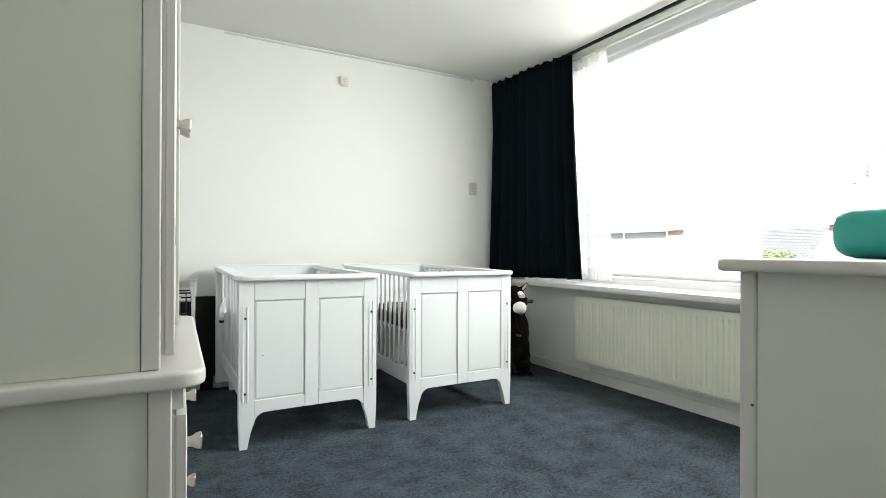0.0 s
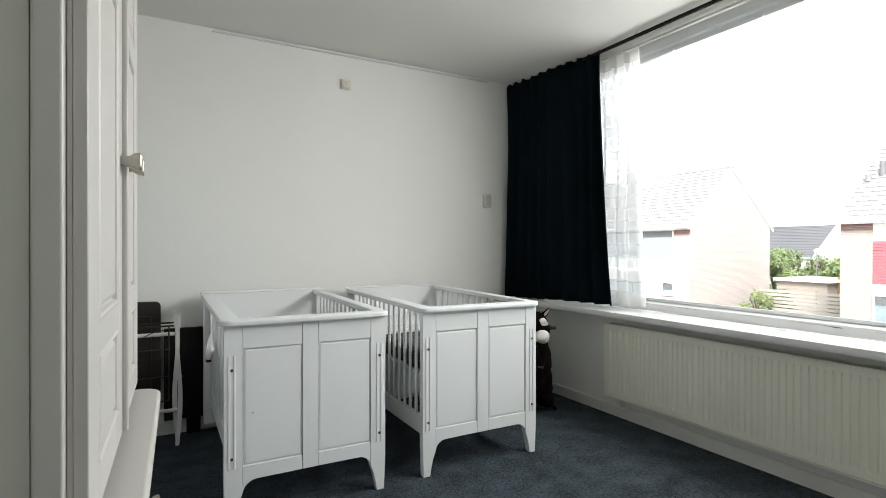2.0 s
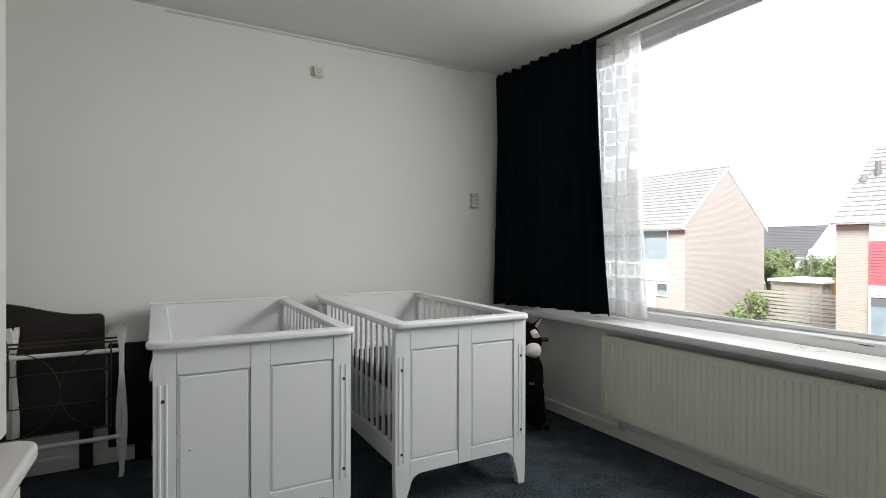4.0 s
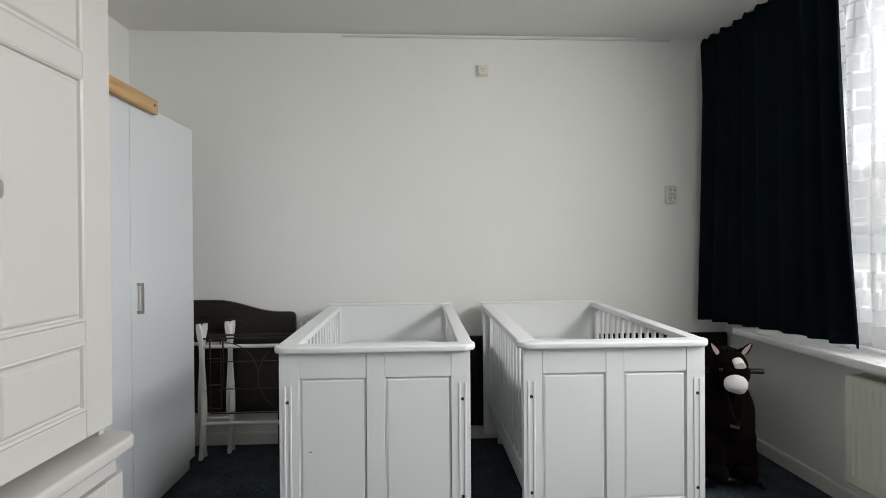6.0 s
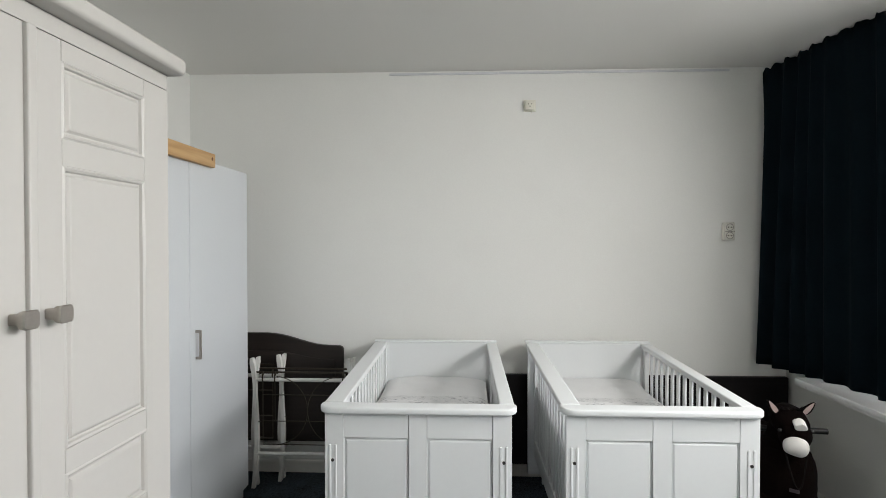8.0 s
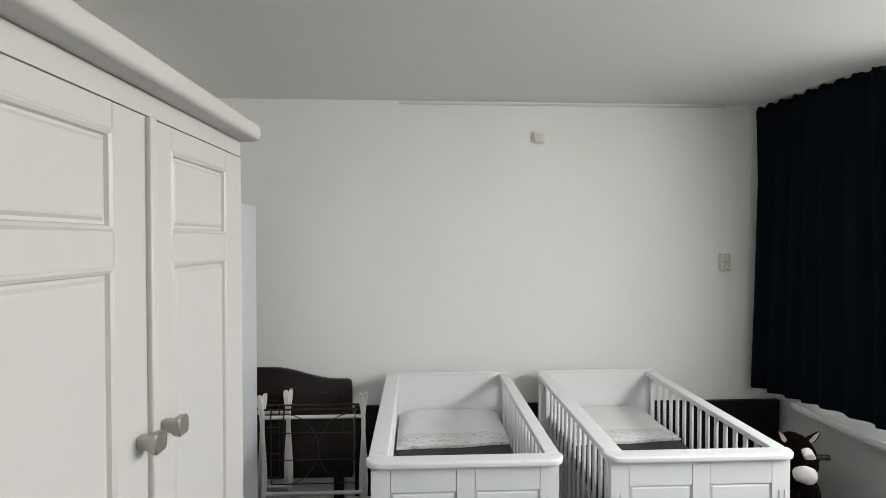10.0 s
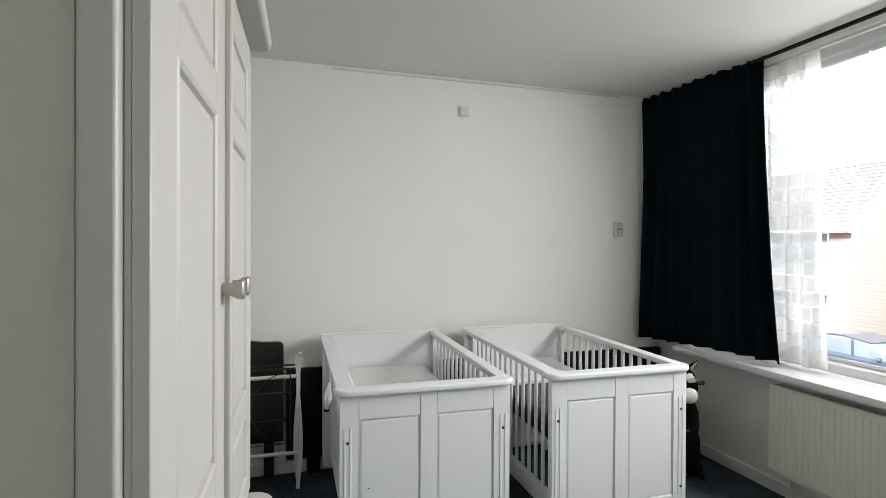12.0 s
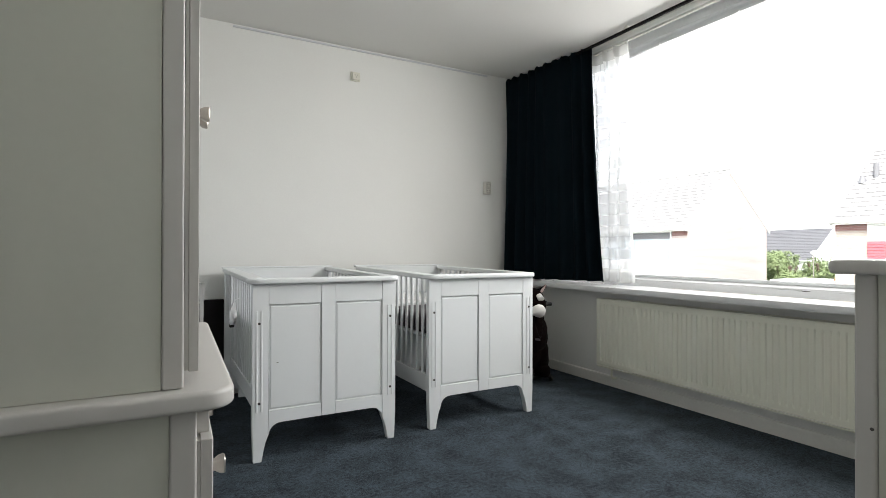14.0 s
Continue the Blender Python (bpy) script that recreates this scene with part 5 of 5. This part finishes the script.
ua = []
for k in range(5):
    y = 18.43 + k * 6.0
    ua += [(y, y + 4.8, 0.45, 2.14, "glass"), (y, y + 4.8, -0.60, 0.44, "panel"), (y, y + 0.75, -1.42, -0.68, "glass"), (y + 0.80, y + 1.75, GZ + 0.1, -0.68, "panel"), (y + 1.85, y + 4.8, GZ + 0.5, -0.68, "glass")]
ua.append((17.49, 18.42, 1.86, 2.10, "brick"))
house("pink brick terraced house with a grey tiled gable roof", 24.0, 31.2, 17.49, 50.0, 2.47, 5.55, M_BRICK, M_TILE, ua)
ub = [(10.8, 9.72, 1.86, 2.10, "brick"), (9.71, 4.6, 1.44, 2.42, "panel"), (9.71, 8.1, -0.20, 1.42, "red"), (8.05, 4.6, -0.20, 1.42, "glass"), (9.71, 4.6, -0.58, -0.21, "panel"), (9.71, 7.2, GZ + 0.4, -0.60, "glass"), (7.1, 6.1, GZ, -0.60, "panel"), (6.0, 4.6, GZ + 0.4, -0.6, "glass")]
for k in range(1, 6):
    y = 9.71 - 6.0 * k
    ub += [(y, y - 5.1, 1.44, 2.42, "panel"), (y, y - 5.1, -0.20, 1.42, "glass"), (y, y - 5.1, -0.58, -0.21, "panel"), (y, y - 5.1, GZ + 0.4, -0.6, "glass")]
hb = house("pale brick terraced house with red window shutters", 24.0, 31.2, -32.0, 10.8, 2.47, 5.55, M_BRICK_PALE, M_TILE, ub)
part("roof_vent", cyl(bmesh.new(), (25.9, 10.15, 4.0), (25.9, 10.15, 4.72), 0.10, n=12), M_VENT, hb, "dark roof vent pipe")
part("roof_vent", cyl(bmesh.new(), (25.7, 10.55, 3.9), (25.7, 10.55, 4.2), 0.18, 0.06, 12), M_VENT, hb)
house("distant house with a dark tiled roof and white gable", 60.0, 69.0, 28.9, 46.0, 0.3, 3.55, M_OUTPAINT, M_TILE_DARK, [])


def foliage(bm, c, r, n, size, rng):
    """Leaves scattered through an uneven crown."""
    for _ in range(n):
        v = Vector((rng.gauss(0, 1), rng.gauss(0, 1), rng.gauss(0, 1))).normalized()
        k = rng.uniform(0.45, 1.0) ** 0.5 * (0.82 + 0.35 * noise.noise(v * 2.3 + Vector(c)))
        p = Vector(c) + Vector((v.x * r[0], v.y * r[1], v.z * r[2])) * k
        a = Vector((rng.gauss(0, 1), rng.gauss(0, 1), rng.gauss(0, 1))).normalized() * size * rng.uniform(0.6, 1.3)
        b = a.cross(v + Vector((0.01, 0.02, 0.03))).normalized() * size * 0.55
        bm.faces.new([bm.verts.new(q) for q in (p - a, p + b, p + a, p - b)])
    return bm


def bush(name, label, x, y, h, w, seed, m, n=900, leaf=0.09):
    rng = random.Random(seed)
    t = thing(name, label, name.replace("_", " "), (x, y, GZ))
    tr = bmesh.new()
    for k in range(6):
        a = k * 1.05
        tube(tr, [(0.04 * math.cos(a), 0.04 * math.sin(a), 0), (0.12 * w * math.cos(a), 0.12 * w * math.sin(a), h * 0.4), (0.3 * w * math.cos(a), 0.3 * w * math.sin(a), h * 0.75)], 0.02 * h, 6)
    part("stems", tr, M_BARK, t)
    bm = bmesh.new()
    for k in range(7):
        c = (rng.uniform(-0.4, 0.4) * w, rng.uniform(-0.4, 0.4) * w, h * rng.uniform(0.35, 0.85))
        foliage(bm, c, (w * 0.33, w * 0.33, h * 0.25), n // 7, leaf, rng)
    part("crown", bm, m, t)


bush("shrub", "light green shrub at the foot of the gable", 28.0, 16.3, 1.75, 1.3, 11, M_LEAF_YOUNG)
bush("shrub", "green shrub at the foot of the gable", 29.6, 16.2, 1.9, 1.6, 12, M_LEAF)
bush("shrub", "low green shrub beside the path", 26.2, 15.9, 0.9, 1.4, 13, M_LEAF)
for k, (x, y, hh, w) in enumerate(((36.5, 15.2, 4.0, 2.6), (37.5, 17.4, 4.2, 2.8), (37.0, 19.6, 3.9, 2.6), (38.5, 13.4, 3.8, 2.6), (39.5, 21.5, 4.1, 2.8))):
    bush("garden_tree", "dense green garden tree behind the sheds", x, y, hh, w, 30 + k, M_LEAF, 5200, 0.10)
bush("garden_tree", "pale distant tree beside the far house", 75.0, 33.2, 6.4, 3.4, 41, M_LEAF_YOUNG, 1800, 0.28)


def fence(label, x, y0, y1, top, h, m, gap, slat):
    f = thing("fence", label, "fence", (x, 0, 0))
    n = int(h / (slat + gap))
    for k in range(n):
        z = top - (k + 1) * (slat + gap)
        part("slat", box(-0.015, 0.015, y0, y1, z, z + slat, 0.004, 1), m, f)
    c = max(2, int((y1 - y0) / 1.8) + 1)
    for k in range(c):
        y = y0 + (y1 - y0) * k / (c - 1)
        part("post", box(0.016, 0.09, y - 0.04, y + 0.04, GZ, top + 0.03, 0.006, 1), m, f)


fence("pale weathered horizontal-slat garden fence", 28.3, 11.1, 16.4, -0.98, 1.85, M_FENCE, 0.05, 0.14)
fence("brown wooden garden fence by the house", 32.5, 11.0, 14.6, -0.45, 2.3, M_FENCE_BROWN, 0.02, 0.14)
shed = thing("shed", "flat-roofed garden shed with a white fascia", "shed", (0, 0, 0))
part("wall", box(31.6, 35.0, 14.7, 17.3, GZ, -0.75, 0.02), M_BRICK_PALE, shed)
part("roof", box(31.4, 35.2, 14.5, 17.42, -0.745, -0.58, 0.02), M_OUTPAINT, shed, "white fascia roof")
lamp = thing("street_lamp", "slim grey street lamp between the gardens", "street lamp", (35.6, 17.1, GZ))
part("pole", cyl(bmesh.new(), (0, 0, 0), (0, 0, 3.7), 0.05, 0.035, 12), M_NICKEL, lamp)
part("lantern", ell(bmesh.new(), (0, 0, 3.82), (0.16, 0.16, 0.14), 16, 10), M_OUTPAINT, lamp)


def car(label, x, y, paint, turn):
    """A hatchback: body, glasshouse, wheels and lights; it stands along its y axis."""
    c = thing("car", label, "car", (x, y, GZ + 0.13), turn)
    side = [(-2.0, 0.28), (-2.05, 0.55), (-1.92, 0.82), (-1.0, 0.95), (1.75, 0.97), (2.0, 0.85), (2.05, 0.45), (1.95, 0.26)]
    part("body", soften(prism(bmesh.new(), side, 0, -0.84, 0.84), 0.07, 3), paint, c)
    glass = [(-1.15, 0.93), (-0.45, 1.38), (0.3, 1.47), (1.35, 1.42), (1.86, 0.95)]
    part("glasshouse", soften(prism(bmesh.new(), glass, 0, -0.70, 0.70), 0.05, 2), M_OUTGLASS_SKY, c, "dark car windows")
    part("roof", soften(prism(bmesh.new(), [(-0.48, 1.37), (0.3, 1.475), (1.38, 1.425), (1.42, 1.46), (0.3, 1.52), (-0.5, 1.41)], 0, -0.68, 0.68), 0.012, 2), paint, c)
    for s in (-0.70, 0.70):
        for y0, y1, z0, z1 in ((-0.02, 0.06, 0.95, 1.43), (0.98, 1.10, 0.95, 1.42)):
            part("pillar", box(s - 0.012, s + 0.012, y0, y1, z0, z1, 0.004, 1), paint, c)
    for s in (-1, 1):
        for yy in (-1.28, 1.28):
            w = part("wheel", cyl(bmesh.new(), (s * 0.68, yy, 0.31), (s * 0.86, yy, 0.31), 0.31, n=24), M_TYRE, c)
            part("rim", cyl(bmesh.new(), (s * 0.855, yy, 0.31), (s * 0.868, yy, 0.31), 0.20, n=16), M_ALU, w)
        part("headlight", ell(bmesh.new(), (s * 0.62, -1.94, 0.68), (0.16, 0.08, 0.09), 12, 8), M_OUTGLASS_SKY, c)
        part("mirror", ell(bmesh.new(), (s * 0.92, -0.85, 1.0), (0.10, 0.06, 0.07), 12, 8), paint, c)


car("dark blue-grey parked hatchback seen from the window", 16.9, 11.9, M_CAR_BLUE, 0)
car("dark red parked hatchback beside the pavement", 18.0, 18.1, M_CAR_RED, 0)
